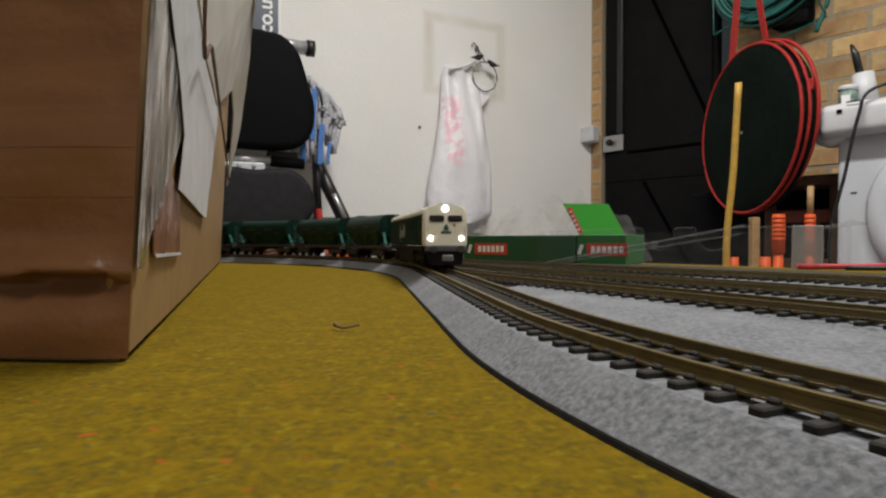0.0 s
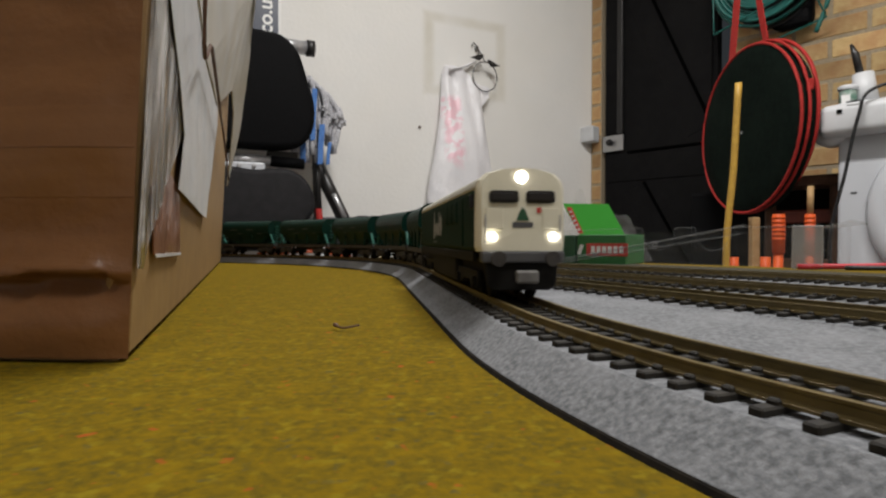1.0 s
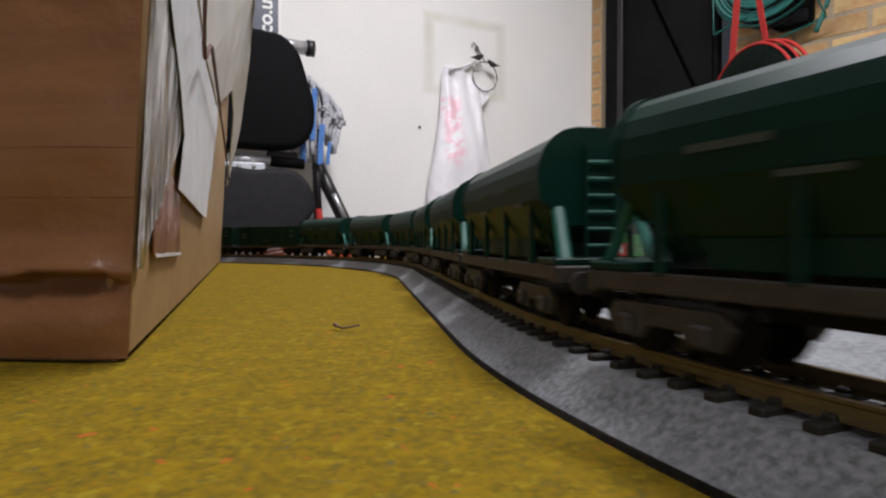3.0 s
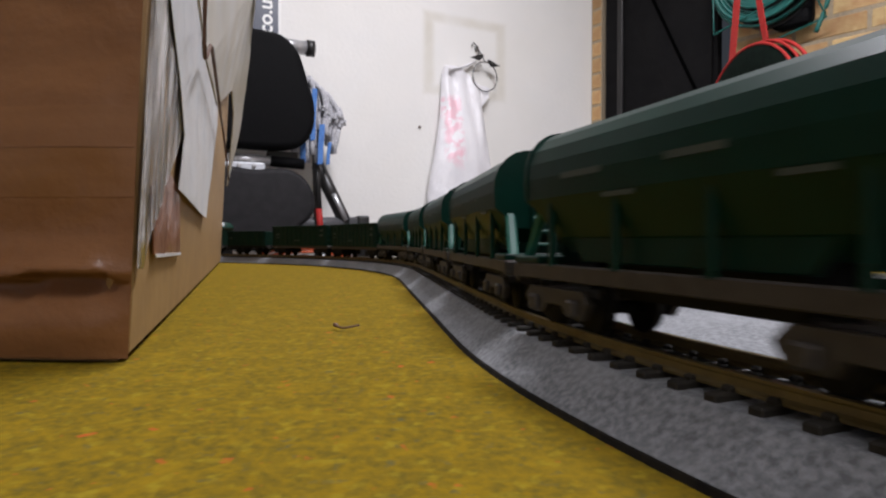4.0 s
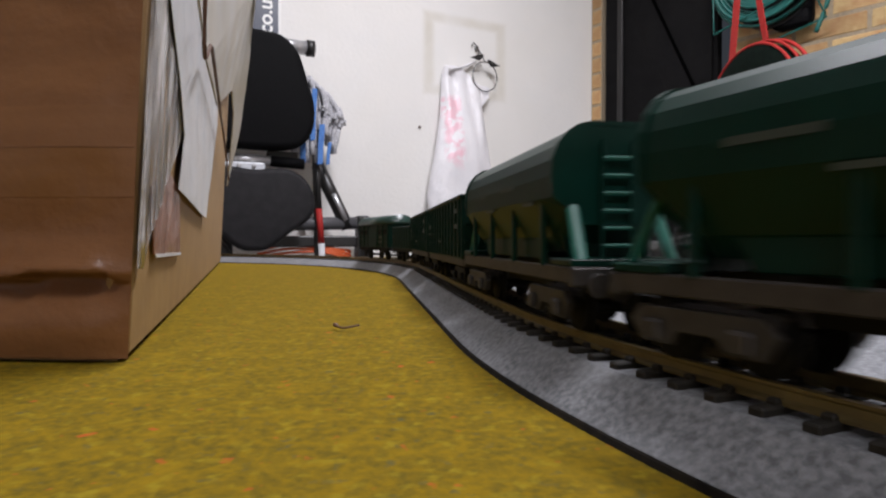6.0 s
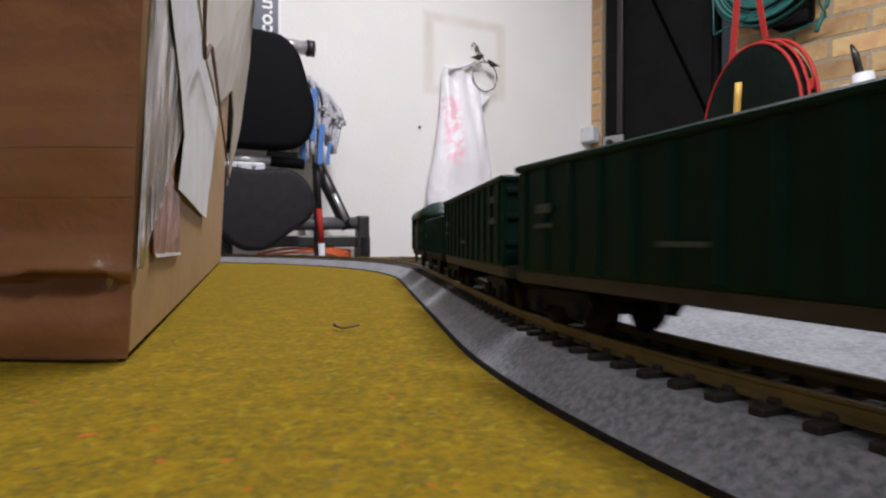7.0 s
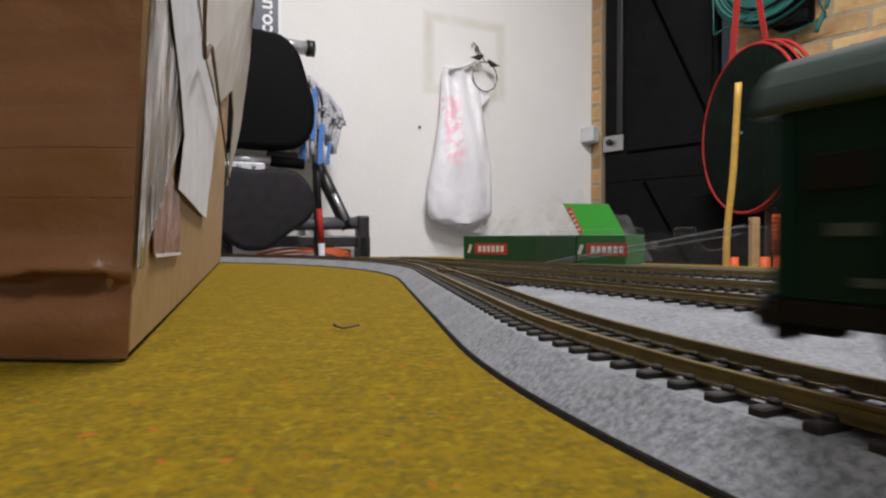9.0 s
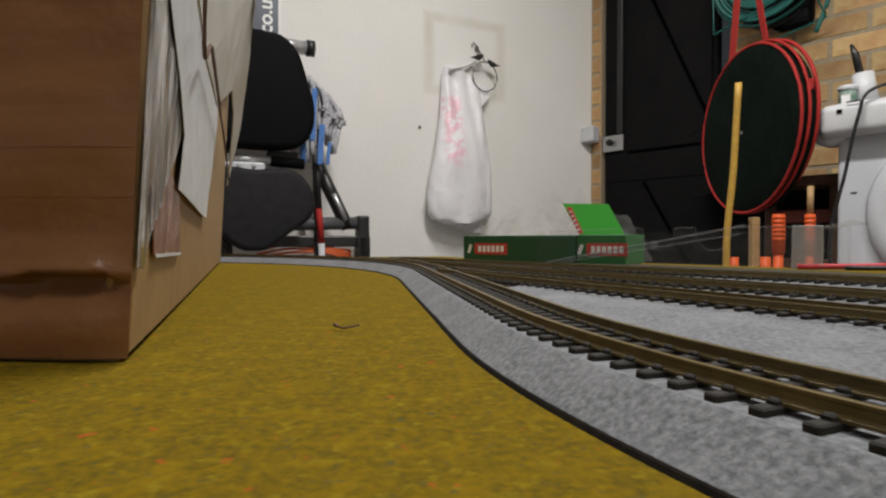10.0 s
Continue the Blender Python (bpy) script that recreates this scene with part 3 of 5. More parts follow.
def front_relief(x, z):
    # a bulge along the bottom, a sharp folded lip above it and shallow bends higher up
    fold = 0.0137 + 0.0007 * math.sin(x * 130) + 0.0010 * noise.noise(Vector((x * 55, 0.2, 0.7)))
    up = max(0.0, 1 - (z - fold) / 0.0075) if z >= fold else 0.0
    lip = 0.0030 * up ** 2.2 * (0.8 + 0.6 * noise.noise(Vector((x * 45, 1.2, 0.1))))
    down = (fold - z) / 0.0045
    tuck = -0.0016 * math.exp(-down * down) * (0.7 + 0.5 * math.sin(x * 90 + 1)) if z < fold else 0.0
    bulge = 0.0008 * math.exp(-((z - 0.005) / 0.004) ** 2)
    bend = 0.0005 * math.sin(z * 210 + x * 8) + 0.0012 * noise.noise(Vector((x * 25, z * 30, 0.3))) + 0.0004 * noise.noise(Vector((x * 110, z * 120, 1.3)))
    edge = min(1.0, x / 0.006)
    return (lip + tuck + bulge + bend) * edge


_front = pose(0, 0, 0, 0, 0, -3)
# the folded bottom flaps on which the box stands, set back under its walls
part("bottom_flap", sheet([(-0.0030, 0.0022, 0.0002), (-0.1505, 0.415, 0.0002), (-0.235, 0.415, 0.0002), (-0.235, 0.0145, 0.0002)], 0.0011), M_card, carton, "folded cardboard bottom")
front = part("front_panel", rumpled(0.24, 0.24, 150, 260, front_relief), M_tape, carton, "creased front covered in glossy brown tape", True, _front)
for z0, z1, x1 in ((0.0270, 0.0350, 0.24), (0.0352, 0.0420, 0.24), (0.0600, 0.0680, 0.24)):
    part("tape_strip", rumpled(x1, z1 - z0, 100, 4, lambda x, z, z0=z0: front_relief(x, z + z0) + 0.00010), M_tape2, front, "overlapping strip of brown tape", True, pose(LEAN * z0, 0, z0))
part("side_panel", block(0.004, 0.447, 0.24, (-0.0022, 0.2255, 0.12), 0.0006, 1), M_card, carton, "plain buff cardboard side", False, _side)
part("back_panel", block(0.21, 0.004, 0.22, (-0.30, 0.41, 0.11)), M_card, carton)
part("far_side_panel", block(0.004, 0.36, 0.22, (-0.245, 0.215, 0.11)), M_card, carton)
# printed, torn and taped pieces on the side
part("wrap_film", sheet([(0.0010, 0.0002, 0.0150), (0.0010, 0.0047, 0.0149), (0.0010, 0.0107, 0.0204), (0.0010, 0.0284, 0.0290), (0.0010, 0.0399, 0.0364), (0.0010, 0.0556, 0.0471),
                         (0.0010, 0.0560, 0.0620), (0.0012, 0.0540, 0.239), (0.0012, 0.0004, 0.239), (0.0010, 0.0002, 0.060)], 0.0003, 0.0009, 7),
     M_wrap, carton, "cloudy crumpled plastic wrap", True, _side)
part("paper_label", sheet([(0.0016, 0.0505, 0.0327), (0.0016, 0.1684, 0.0295), (0.0016, 0.2279, 0.0828), (0.0018, 0.2182, 0.0906), (0.0018, 0.1268, 0.0875), (0.0018, 0.0900, 0.110),
                           (0.0020, 0.0900, 0.239), (0.0018, 0.0200, 0.239), (0.0016, 0.0172, 0.0669), (0.0016, 0.0416, 0.0568), (0.0016, 0.0577, 0.0475)], 0.00015, 0.0003, 4),
     M_paper, carton, "torn white paper label", False, _side)
part("brown_print", sheet([(0.0005, 0.0199, 0.0170), (0.0005, 0.0709, 0.0163), (0.0005, 0.0608, 0.0336), (0.0005, 0.0363, 0.0360), (0.0005, 0.0136, 0.0300)], 0.0003, 0.0004, 4), M_tape3, carton,
     "glossy reddish brown tape patch", False, _side)
part("print_line", sheet([(0.0007, 0.0199, 0.0170), (0.0007, 0.0708, 0.0163), (0.0007, 0.0713, 0.0156), (0.0007, 0.0209, 0.0163)], 0.0002), M_paper, carton, "", False, _side)
part("torn_flap", sheet([(0.0020, 0.0750, 0.239), (0.0186, 0.400, 0.239), (0.0186, 0.400, 0.2231), (0.0166, 0.420, 0.186), (0.0123, 0.430, 0.1289), (0.0030, 0.440, 0.0684), (0.0040, 0.430, 0.0877),
                         (0.0060, 0.420, 0.1309), (0.0040, 0.400, 0.1452), (0.0024, 0.2043, 0.0890), (0.0022, 0.1178, 0.0849), (0.0022, 0.0700, 0.0900)], 0.0010, 0.0008, 4),
     M_flap, carton, "pale torn flap standing out from the side", False, _side)
part("string", rod([_side.to_3x3() @ Vector(p) for p in smooth_line([(0.0050, 0.0557, 0.239), (0.0050, 0.0557, 0.0822), (0.0050, 0.092, 0.0825), (0.0050, 0.1438, 0.0809), (0.0048, 0.1819, 0.0798), (0.0045, 0.2467, 0.0804), (0.0042, 0.42, 0.0723)], 6)], 0.0006, 6), M_brown, carton,
     "thin brown torn edge")

# ---- exercise bench against the white wall ----
bench = thing("exercise_bench", white_at(-1.56, 0.25, 0), "folded black exercise bench with padded back and seat", "exercise bench")


def pad(half, thick, bevel):
    out = [(x, z) for x, z in half] + [(-x, z) for x, z in reversed(half) if abs(x) > 0.001]
    n = len(out)
    fine = [(p.x, p.z) for p in smooth_line([(x, 0, z) for x, z in out + out[:1]], 5)[:-1]]
    return prism(fine, thick, "y", -thick / 2, bevel, segs=4)


part("back_pad", pad([(0.0, 1.160), (0.082, 1.153), (0.138, 1.108), (0.172, 1.01), (0.193, 0.930), (0.186, 0.850), (0.150, 0.800), (0.09, 0.783), (0.0, 0.780)], 0.07, 0.022), M_vinyl, bench, "black padded backrest", True)
part("seat_pad", pad([(0.0, 0.715), (0.10, 0.722), (0.165, 0.688), (0.193, 0.625), (0.180, 0.565), (0.110, 0.510), (0.045, 0.462), (0.0, 0.455)], 0.06, 0.02), M_vinyl_grey, bench, "charcoal padded seat", True)
part("cross_bar", rod([(-0.25, 0.02, 0.748), (0.06, 0.02, 0.748)], 0.016, 14), M_chrome, bench, "chromed tube", True)
part("cross_sleeve", rod([(-0.075, 0.02, 0.748), (0.03, 0.02, 0.748)], 0.019, 14), M_chrome, bench, "", True)
part("grip", rod([(0.055, 0.02, 0.749), (0.165, 0.02, 0.744)], 0.018, 14), M_vinyl, bench, "black foam grip", True)
part("bracket", block(0.13, 0.008, 0.026, (-0.03, -0.012, 0.724), 0.004, 2), M_white, bench, "pale steel bracket")
for x in (-0.045, 0.0):
    part("bolt", lathe([(0.006, 0), (0.007, 0.003), (0.004, 0.005)], 10, m=pose(x, -0.016, 0.724, 90)), M_chrome, bench)
part("upright", block(0.045, 0.05, 1.05, (-0.08, 0.09, 0.55), 0.006, 2), M_darksteel, bench)
part("pad_bar", block(0.10, 0.03, 0.025, (0.10, 0.06, 0.775), 0.004, 2), M_darksteel, bench)
part("top_bar", rod([(0.06, 0.075, 1.150), (0.19, 0.075, 1.152)], 0.024, 18), M_chrome, bench, "brushed steel tube", True)
part("end_cap", rod([(0.185, 0.075, 1.152), (0.212, 0.075, 1.1525)], 0.0275, 18), M_darksteel, bench, "black plastic end cap", True)
part("stay", rod([(0.232, 0.12, 0.76), (0.345, 0.13, 0.535)], 0.024, 14), M_darksteel, bench, "black sloping tube", True)
part("stay_sleeve", rod([(0.285, 0.100, 0.655), (0.332, 0.106, 0.562)], 0.009, 10), M_chrome, bench, "", True)
part("back_leg", rod([(-0.16, 0.05, 0.56), (-0.05, 0.05, 0.40)], 0.018, 12), M_darksteel, bench, "", True)
part("roller", rod([(0.10, 0.13, 0.545), (0.375, 0.13, 0.552)], 0.023, 16), M_locogrey, bench, "grey foam roller", True)
part("roller_plate", block(0.045, 0.05, 0.28, (0.40, 0.13, 0.440), 0.008, 2), M_darksteel, bench)
part("roller_arm", block(0.40, 0.04, 0.04, (0.19, 0.14, 0.485), 0.006, 2), M_darksteel, bench)
for x in (-0.18, 0.40):
    part("foot", block(0.06, 0.30, 0.04, (x, 0.06, 0.02), 0.006, 2), M_darksteel, bench)
    part("leg", block(0.05, 0.05, 0.47, (x, 0.13, 0.27), 0.006, 2), M_darksteel, bench)
_cable = thing("orange_cable", white_at(-1.56, 0.12, 0), "coiled orange extension cable beside the bench", "cable")
for k in range(4):
    z = 0.425 + k * 0.014
    part("loop", rod(smooth_line([(0.04, 0.10, z), (0.14, 0.02, z + 0.02), (0.27, 0.0, z + 0.018 - k * 0.008), (0.36, 0.02, z - 0.02), (0.30, 0.09, z - 0.06)], 6), 0.0045, 8), M_cableorange, _cable, "", True)
part("hanging_end", rod(smooth_line([(0.30, 0.09, 0.38), (0.26, 0.10, 0.2), (0.2, 0.08, 0.02), (0.1, 0.05, 0.006)], 6), 0.0045, 8), M_cableorange, _cable)

# ---- web-address sign, mop and pole ----
sign = thing("shop_sign", white_at(-1.490, 0.006, 1.55), "upright navy sign with white web-address lettering", "sign")
part("sign_board", block(0.112, 0.006, 0.76, (0, 0, 0), 0.001, 1), M_print, sign, "white-edged board")
part("sign_face", block(0.096, 0.002, 0.75, (0, -0.0042, 0)), M_navy, sign)
letters(".co.uk", 0.072, M_print, sign, pose(0.004, -0.0056, -0.240, 90, -90, 0), depth=0.0004, bold=0.0015)

mop = thing("mop", white_at(-1.328, 0.14, 0.03), "grey and blue string mop leaning upside down on the wall", "mop")
_rng = random.Random(5)
part("mop_handle", rod([(0.005, 0.0, -0.03), (-0.01, 0.02, 1.02)], 0.011, 10), M_darksteel, mop)
for k in range(64):
    a = _rng.uniform(-0.45, 1.25)
    x0 = -0.035 + 0.02 * a
    top = 1.03 - 0.05 * abs(a)
    x1 = x0 + a * 0.075 + _rng.uniform(-0.012, 0.012)
    low = _rng.uniform(0.76, 0.92) if a > 0.3 else _rng.uniform(0.72, 0.84)
    y = _rng.uniform(-0.05, 0.02)
    pts = smooth_line([(x0, y * 0.4, top), (x0 + (x1 - x0) * 0.6, y, top - 0.02), (x1, y, top - 0.09), (x1 - 0.012 * _rng.random(), y, (top + low) / 2 - 0.02), (x1 - 0.02 * a, y, low)], 4)
    part("strand", rod(pts, [0.0060 + 0.0035 * _rng.random() for _ in pts], 6), M_mopgrey, mop, "", True)
for x, w, z0, z1 in ((-0.065, 0.020, 0.72, 0.88), (-0.085, 0.016, 0.73, 0.86), (-0.005, 0.02, 0.72, 0.86), (0.022, 0.013, 0.72, 0.80), (-0.03, 0.018, 0.80, 0.98)):
    part("cloth_strip", prism([(x - w / 2, z0), (x + w / 2, z0 + 0.004), (x + w * 0.6, (z0 + z1) / 2), (x + w / 2 + 0.008, z1), (x - w / 2 + 0.008, z1), (x - w * 0.35, (z0 + z1) / 2)], 0.006, "y", -0.06, 0.002),
         M_mopblue if x != -0.085 else M_mopgrey, mop, "blue cloth strip")
pole = thing("marking_pole", white_at(-1.325, 0.16, 0), "black, red and white painted pole beside the bench", "pole")
part("black_section", rod([(-0.005, 0, 0.60), (-0.012, 0, 0.80)], 0.011, 12), M_darksteel, pole, "", True)
part("red_section", rod([(0.004, 0, 0.478), (-0.005, 0, 0.60)], 0.0115, 12), M_red, pole, "red painted section", True)
part("white_section", rod([(0.024, 0, 0.0), (0.004, 0, 0.478)], 0.0115, 12), M_whiteplastic, pole, "white painted section", True)

# ---- carrier bag on its hook ----
hook = thing("bird_hook", white_at(-0.605, 0.0, 1.30), "black wire wall hook with two small birds", "hook")
part("screw", lathe([(0.004, 0), (0.010, 0.002), (0.011, 0.010), (0.006, 0.014)], 14, m=pose(-0.012, 0, 0.012, 90)), M_silver, hook)
part("hanger", rod(smooth_line([(-0.035, -0.006, 0.015), (-0.028, -0.012, 0.03), (-0.014, -0.025, 0.0), (-0.02, -0.045, -0.05)], 6), 0.0022, 8), M_darksteel, hook)
part("hanger", rod(smooth_line([(-0.010, -0.014, 0.012), (0.004, -0.030, -0.03), (0.012, -0.045, -0.06)], 6), 0.0022, 8), M_darksteel, hook)
part("ring", rod([(0.008 + 0.058 * math.cos(a), -0.045, -0.118 + 0.062 * math.sin(a)) for a in (2 * math.pi * k / 40 for k in range(40))], 0.0022, 8, closed=True), M_darksteel, hook)
for x, z, s in ((-0.022, -0.042, 1), (0.040, -0.062, -1)):
    part("bird", prism([(x - 0.040 * s, z - 0.003), (x - 0.012 * s, z + 0.008), (x + 0.008 * s, z + 0.016), (x + 0.018 * s, z + 0.017), (x + 0.024 * s, z + 0.010), (x + 0.016 * s, z + 0.002), (x + 0.004 * s, z - 0.012), (x - 0.014 * s, z - 0.010)],
                       0.005, "y", -0.050, 0.0015), M_darksteel, hook)

bag = thing("carrier_bag", white_at(-0.715, 0.0, 0), "limp white plastic carrier bag with faded pink print, hanging", "bag")


def bag_mesh():
    """A hanging bag: narrow gathered top, wide sagging bottom, folds running down."""
    levels = [(0.556, -0.075, 0.055), (0.575, -0.135, 0.110), (0.60, -0.150, 0.138), (0.66, -0.156, 0.142), (0.76, -0.140, 0.138), (0.88, -0.113, 0.126), (1.0, -0.090, 0.116), (1.09, -0.080, 0.104), (1.14, -0.076, 0.108), (1.185, -0.070, 0.060), (1.212, -0.062, 0.020)]
    bm = bmesh.new()
    rings = []
    fine = []
    for (z0, a0, b0), (z1, a1, b1) in zip(levels, levels[1:]):
        for k in range(5):
            t = k / 5
            fine.append((z0 + (z1 - z0) * t, a0 + (a1 - a0) * t, b0 + (b1 - b0) * t))
    fine.append(levels[-1])
    n = 44
    for z, a, b in fine:
        depth = 0.012 + 0.034 * min(1.0, max(0.0, (1.20 - z) / 0.3)) + 0.012 * max(0.0, 1 - abs(z - 0.68) / 0.35)
        ring = []
        for k in range(n):
            ang = 2 * math.pi * k / n
            x = (a + b) / 2 + (b - a) / 2 * math.cos(ang)
            y = -0.020 - 0.040 * min(1.0, max(0.0, (1.16 - z) / 0.35)) + depth * math.sin(ang) * 0.9
            p = Vector((x, y, z))
            fold = 0.008 * noise.noise(Vector((x * 34, y * 8, z * 3.5))) + 0.004 * noise.noise(Vector((x * 46 + z * 26, y * 20, z * 12)))
            p.y += fold * 1.6
            p.x += 0.4 * fold
            ring.append(bm.verts.new(p))
        rings.append(ring)
    for r0, r1 in zip(rings, rings[1:]):
        for k in range(n):
            bm.faces.new((r0[k], r0[(k + 1) % n], r1[(k + 1) % n], r1[k]))
    bm.faces.new(list(reversed(rings[0])))
    bm.faces.new(rings[-1])
    bmesh.ops.recalc_face_normals(bm, faces=bm.faces[:])
    return bm


part("bag_body", bag_mesh(), M_bag, bag, "", True)
part("torn_tail", sheet([(-0.075, -0.055, 0.572), (-0.02, -0.060, 0.580), (0.06, -0.058, 0.575), (0.12, -0.050, 0.545), (0.10, -0.045, 0.520), (0.02, -0.050, 0.528), (-0.05, -0.055, 0.548)], 0.002, 0.012, 5), M_bag, bag, "torn white film hanging below the bag")
part("handle", rod(smooth_line([(-0.05, -0.05, 1.19), (0.02, -0.03, 1.215), (0.080, -0.02, 1.245)], 5), 0.010, 8, flat=0.5), M_bag, bag)
part("corner", sheet([(0.085, -0.05, 1.03), (0.140, -0.04, 1.10), (0.148, -0.035, 1.14), (0.09, -0.03, 1.15)], 0.004, 0.004, 4), M_bag, bag)

# ---- hose on its rack, and the hanging pop-up sack ----
hose = thing("garden_hose", brick_at(0.775, 0.0, 1.46), "teal garden hose coiled on a wire wall rack", "hose")
for k in range(9):
    r = 0.085 + 0.012 * k
    part("coil", rod([(r * math.cos(a) * (1 + 0.02 * math.sin(3 * a + k)), -0.05 - 0.012 * (k % 4), r * math.sin(a) * 0.98) for a in (2 * math.pi * q / 44 for q in range(44))], 0.0068, 8, closed=True), M_hose, hose, "", True)
part("loose_end", rod(smooth_line([(0.14, -0.08, 0.16), (0.205, -0.10, 0.04), (0.222, -0.11, -0.10), (0.212, -0.11, -0.18), (0.180, -0.11, -0.27)], 6), 0.0075, 10), M_hose, hose, "", True)
part("reel_drum", lathe([(0.14, 0), (0.14, 0.035), (0.03, 0.04)], 28, m=pose(0.02, 0, -0.05, 90)), M_darksteel, hose, "dark reel behind the coil")
part("back_plate", block(0.13, 0.03, 0.24, (0.085, -0.02, -0.09), 0.03, 3), M_vinyl, hose, "black backing")
for pts in ([(-0.165, -0.10, 0.0), (-0.160, -0.10, -0.185), (0.07, -0.10, -0.115)], [(0.07, -0.10, -0.115), (0.16, -0.10, -0.10), (0.19, -0.03, -0.20)], [(0.02, -0.02, -0.235), (0.19, -0.03, -0.20)], [(-0.16, -0.10, -0.185), (-0.10, 0.0, -0.12)]):
    part("rack_wire", rod(pts, 0.0035, 8), M_hose, hose)

sack = thing("pop_up_sack", pose(0.932, 1.75, 0.828, 0, 0, 3), "collapsed dark green pop-up garden sack with red piping", "garden sack")
# its disc faces -x


def disc(r, x0, x1):
    return lathe([(r * 0.3, x0 - 0.002), (r * 0.75, x0 - 0.003), (r * 0.97, x0), (r, x0 + 0.004), (r, x1 - 0.004), (r * 0.97, x1)], 56, m=pose(0, 0, 0, 0, 90))


def hoop(r, x, tube, tilt=0.0, shift=0.0):
    return rod([(x + tilt * math.sin(a), r * math.cos(a) + shift * 0.3, r * math.sin(a) + shift) for a in (2 * math.pi * q / 64 for q in range(64))], tube, 8, closed=True)


part("canvas", disc(0.254, 0.0, 0.020), M_darkgreen, sack, "dark green canvas face", True)
part("canvas_fold", disc(0.250, 0.024, 0.052), M_darkgreen, sack, "", True)
part("piping", hoop(0.254, 0.002, 0.0045), M_red, sack, "red piping", True)
part("piping", hoop(0.258, 0.022, 0.0042, 0.004, 0.004), M_red, sack, "red piping", True)
part("piping", hoop(0.254, 0.050, 0.0055, 0.006, 0.010), M_red, sack, "red piping", True)
part("strap", sheet([(0.006, 0.105, 0.228), (0.006, 0.070, 0.240), (0.030, 0.055, 0.66), (0.030, 0.090, 0.66)], 0.003, 0.001, 3), M_red, sack, "red webbing strap")
part("strap", sheet([(0.05, -0.010, 0.262), (0.05, -0.036, 0.258), (0.030, 0.045, 0.66), (0.030, 0.070, 0.66)], 0.003, 0.001, 3), M_red, sack, "red webbing strap")
part("toggle", block(0.012, 0.018, 0.03, (0.03, -0.245, 0.075), 0.003, 2), M_red, sack)
part("strap_hook", rod([(0.03, 0.07, 0.66), (0.42, 0.42, 0.70)], 0.004, 8), M_darksteel, sack)
part("eyelet", lathe([(0.004, 0), (0.005, 0.002), (0.002, 0.003)], 10, m=pose(-0.004, 0.01, -0.005, 0, -90)), M_silver, sack)

# ---- canes, posts and clutter in front of the brick wall ----
solo("yellow_cane", rod(smooth_line([(0.735, 1.44, 0.0), (0.722, 1.44, 0.44), (0.738, 1.44, 0.66), (0.750, 1.44, 0.888)], 6), 0.0083, 12), M_yellow, "yellow cane standing against the sack", "cane", smooth=True)


def post(name, x, y, top, r, mat, label, ridged=False, lean=0.0):
    ob = thing(name, pose(x, y, 0), label, "garden tool")
    part("shaft", rod([(0, 0, 0), (lean, 0, top - 0.10)], r * 0.8, 10), mat, ob, "", True)
    bm = rod([(lean, 0, top - 0.10), (lean, 0, top)], r, 12)
    if ridged:
        for q in range(6):
            lathe([(r, 0), (r * 1.12, 0.002), (r * 1.12, 0.004), (r, 0.006)], 12, bm, pose(lean, 0, top - 0.012 - q * 0.011))
    part("grip", bm, mat, ob, "", True)
    return ob


post("orange_tool_handle", 0.853, 1.45, 0.556, 0.0145, M_orange, "orange plastic tool handle standing upright", True, 0.008)
post("orange_tool_handle", 0.822, 1.44, 0.447, 0.012, M_orange, "short orange plastic tool handle")
post("orange_tool_handle", 0.746, 1.45, 0.446, 0.012, M_orange, "low orange plastic tool handle beside the cane")
post("orange_grip_tool", 0.922, 1.42, 0.555, 0.0115, M_orange, "pale tool shaft with ridged orange grip", True)
solo("wooden_stake", block(0.021, 0.021, 0.55, (0.826, 1.50, 0.275), 0.003, 2), M_wood, "pale wooden stake standing upright", "stake")
solo("tool_shaft", rod([(0.922, 1.42, 0.554), (0.926, 1.425, 0.625)], 0.0075, 10), M_wood, "pale tool shaft above its orange grip", "tool shaft", smooth=True)
shelf = thing("brown_stool", brick_at(1.0, 0.30, 0), "dark reddish brown wooden stool by the washing machine", "stool")
part("seat", block(0.20, 0.24, 0.03, (0, 0, 0.665), 0.005, 2), M_brown, shelf)
part("rail", block(0.19, 0.022, 0.04, (0, -0.10, 0.56), 0.004, 1), M_redbrown, shelf, "red-brown rail")
for x in (-0.085, 0.085):
    for y in (-0.10, 0.10):
        part("leg", block(0.026, 0.026, 0.65, (x, y, 0.325), 0.004, 1), M_brown, shelf)
part("rail", block(0.19, 0.022, 0.03, (0, -0.10, 0.42), 0.004, 1), M_brown, shelf)
solo("dark_crate", block(0.46, 0.22, 0.66, (0.83, -0.15, 0.33), 0.01, 2), M_vinyl, "black storage crate on the floor", "crate", BRICKS)

# ---- washing machine ----
wm = thing("washing_machine", brick_at(1.416, 0.0, 0), "white front-loading washing machine by the brick wall", "washing machine")
part("cabinet", block(0.600, 0.50, 0.765, (0, -0.27, 0.3925), 0.012, 3), M_white, wm, "", True)
part("worktop", block(0.604, 0.53, 0.030, (0, -0.285, 0.836), 0.010, 3), M_white, wm, "", True)
part("control_panel", block(0.660, 0.10, 0.085, (-0.005, -0.520, 0.805), 0.022, 4), M_whiteplastic, wm, "bulging white control panel", True)
part("panel_wing", lathe([(0.015, 0), (0.040, 0.006), (0.045, 0.022), (0.045, 0.07), (0.03, 0.08)], 24, m=pose(-0.318, -0.46, 0.788, 90)), M_whiteplastic, wm, "", True)
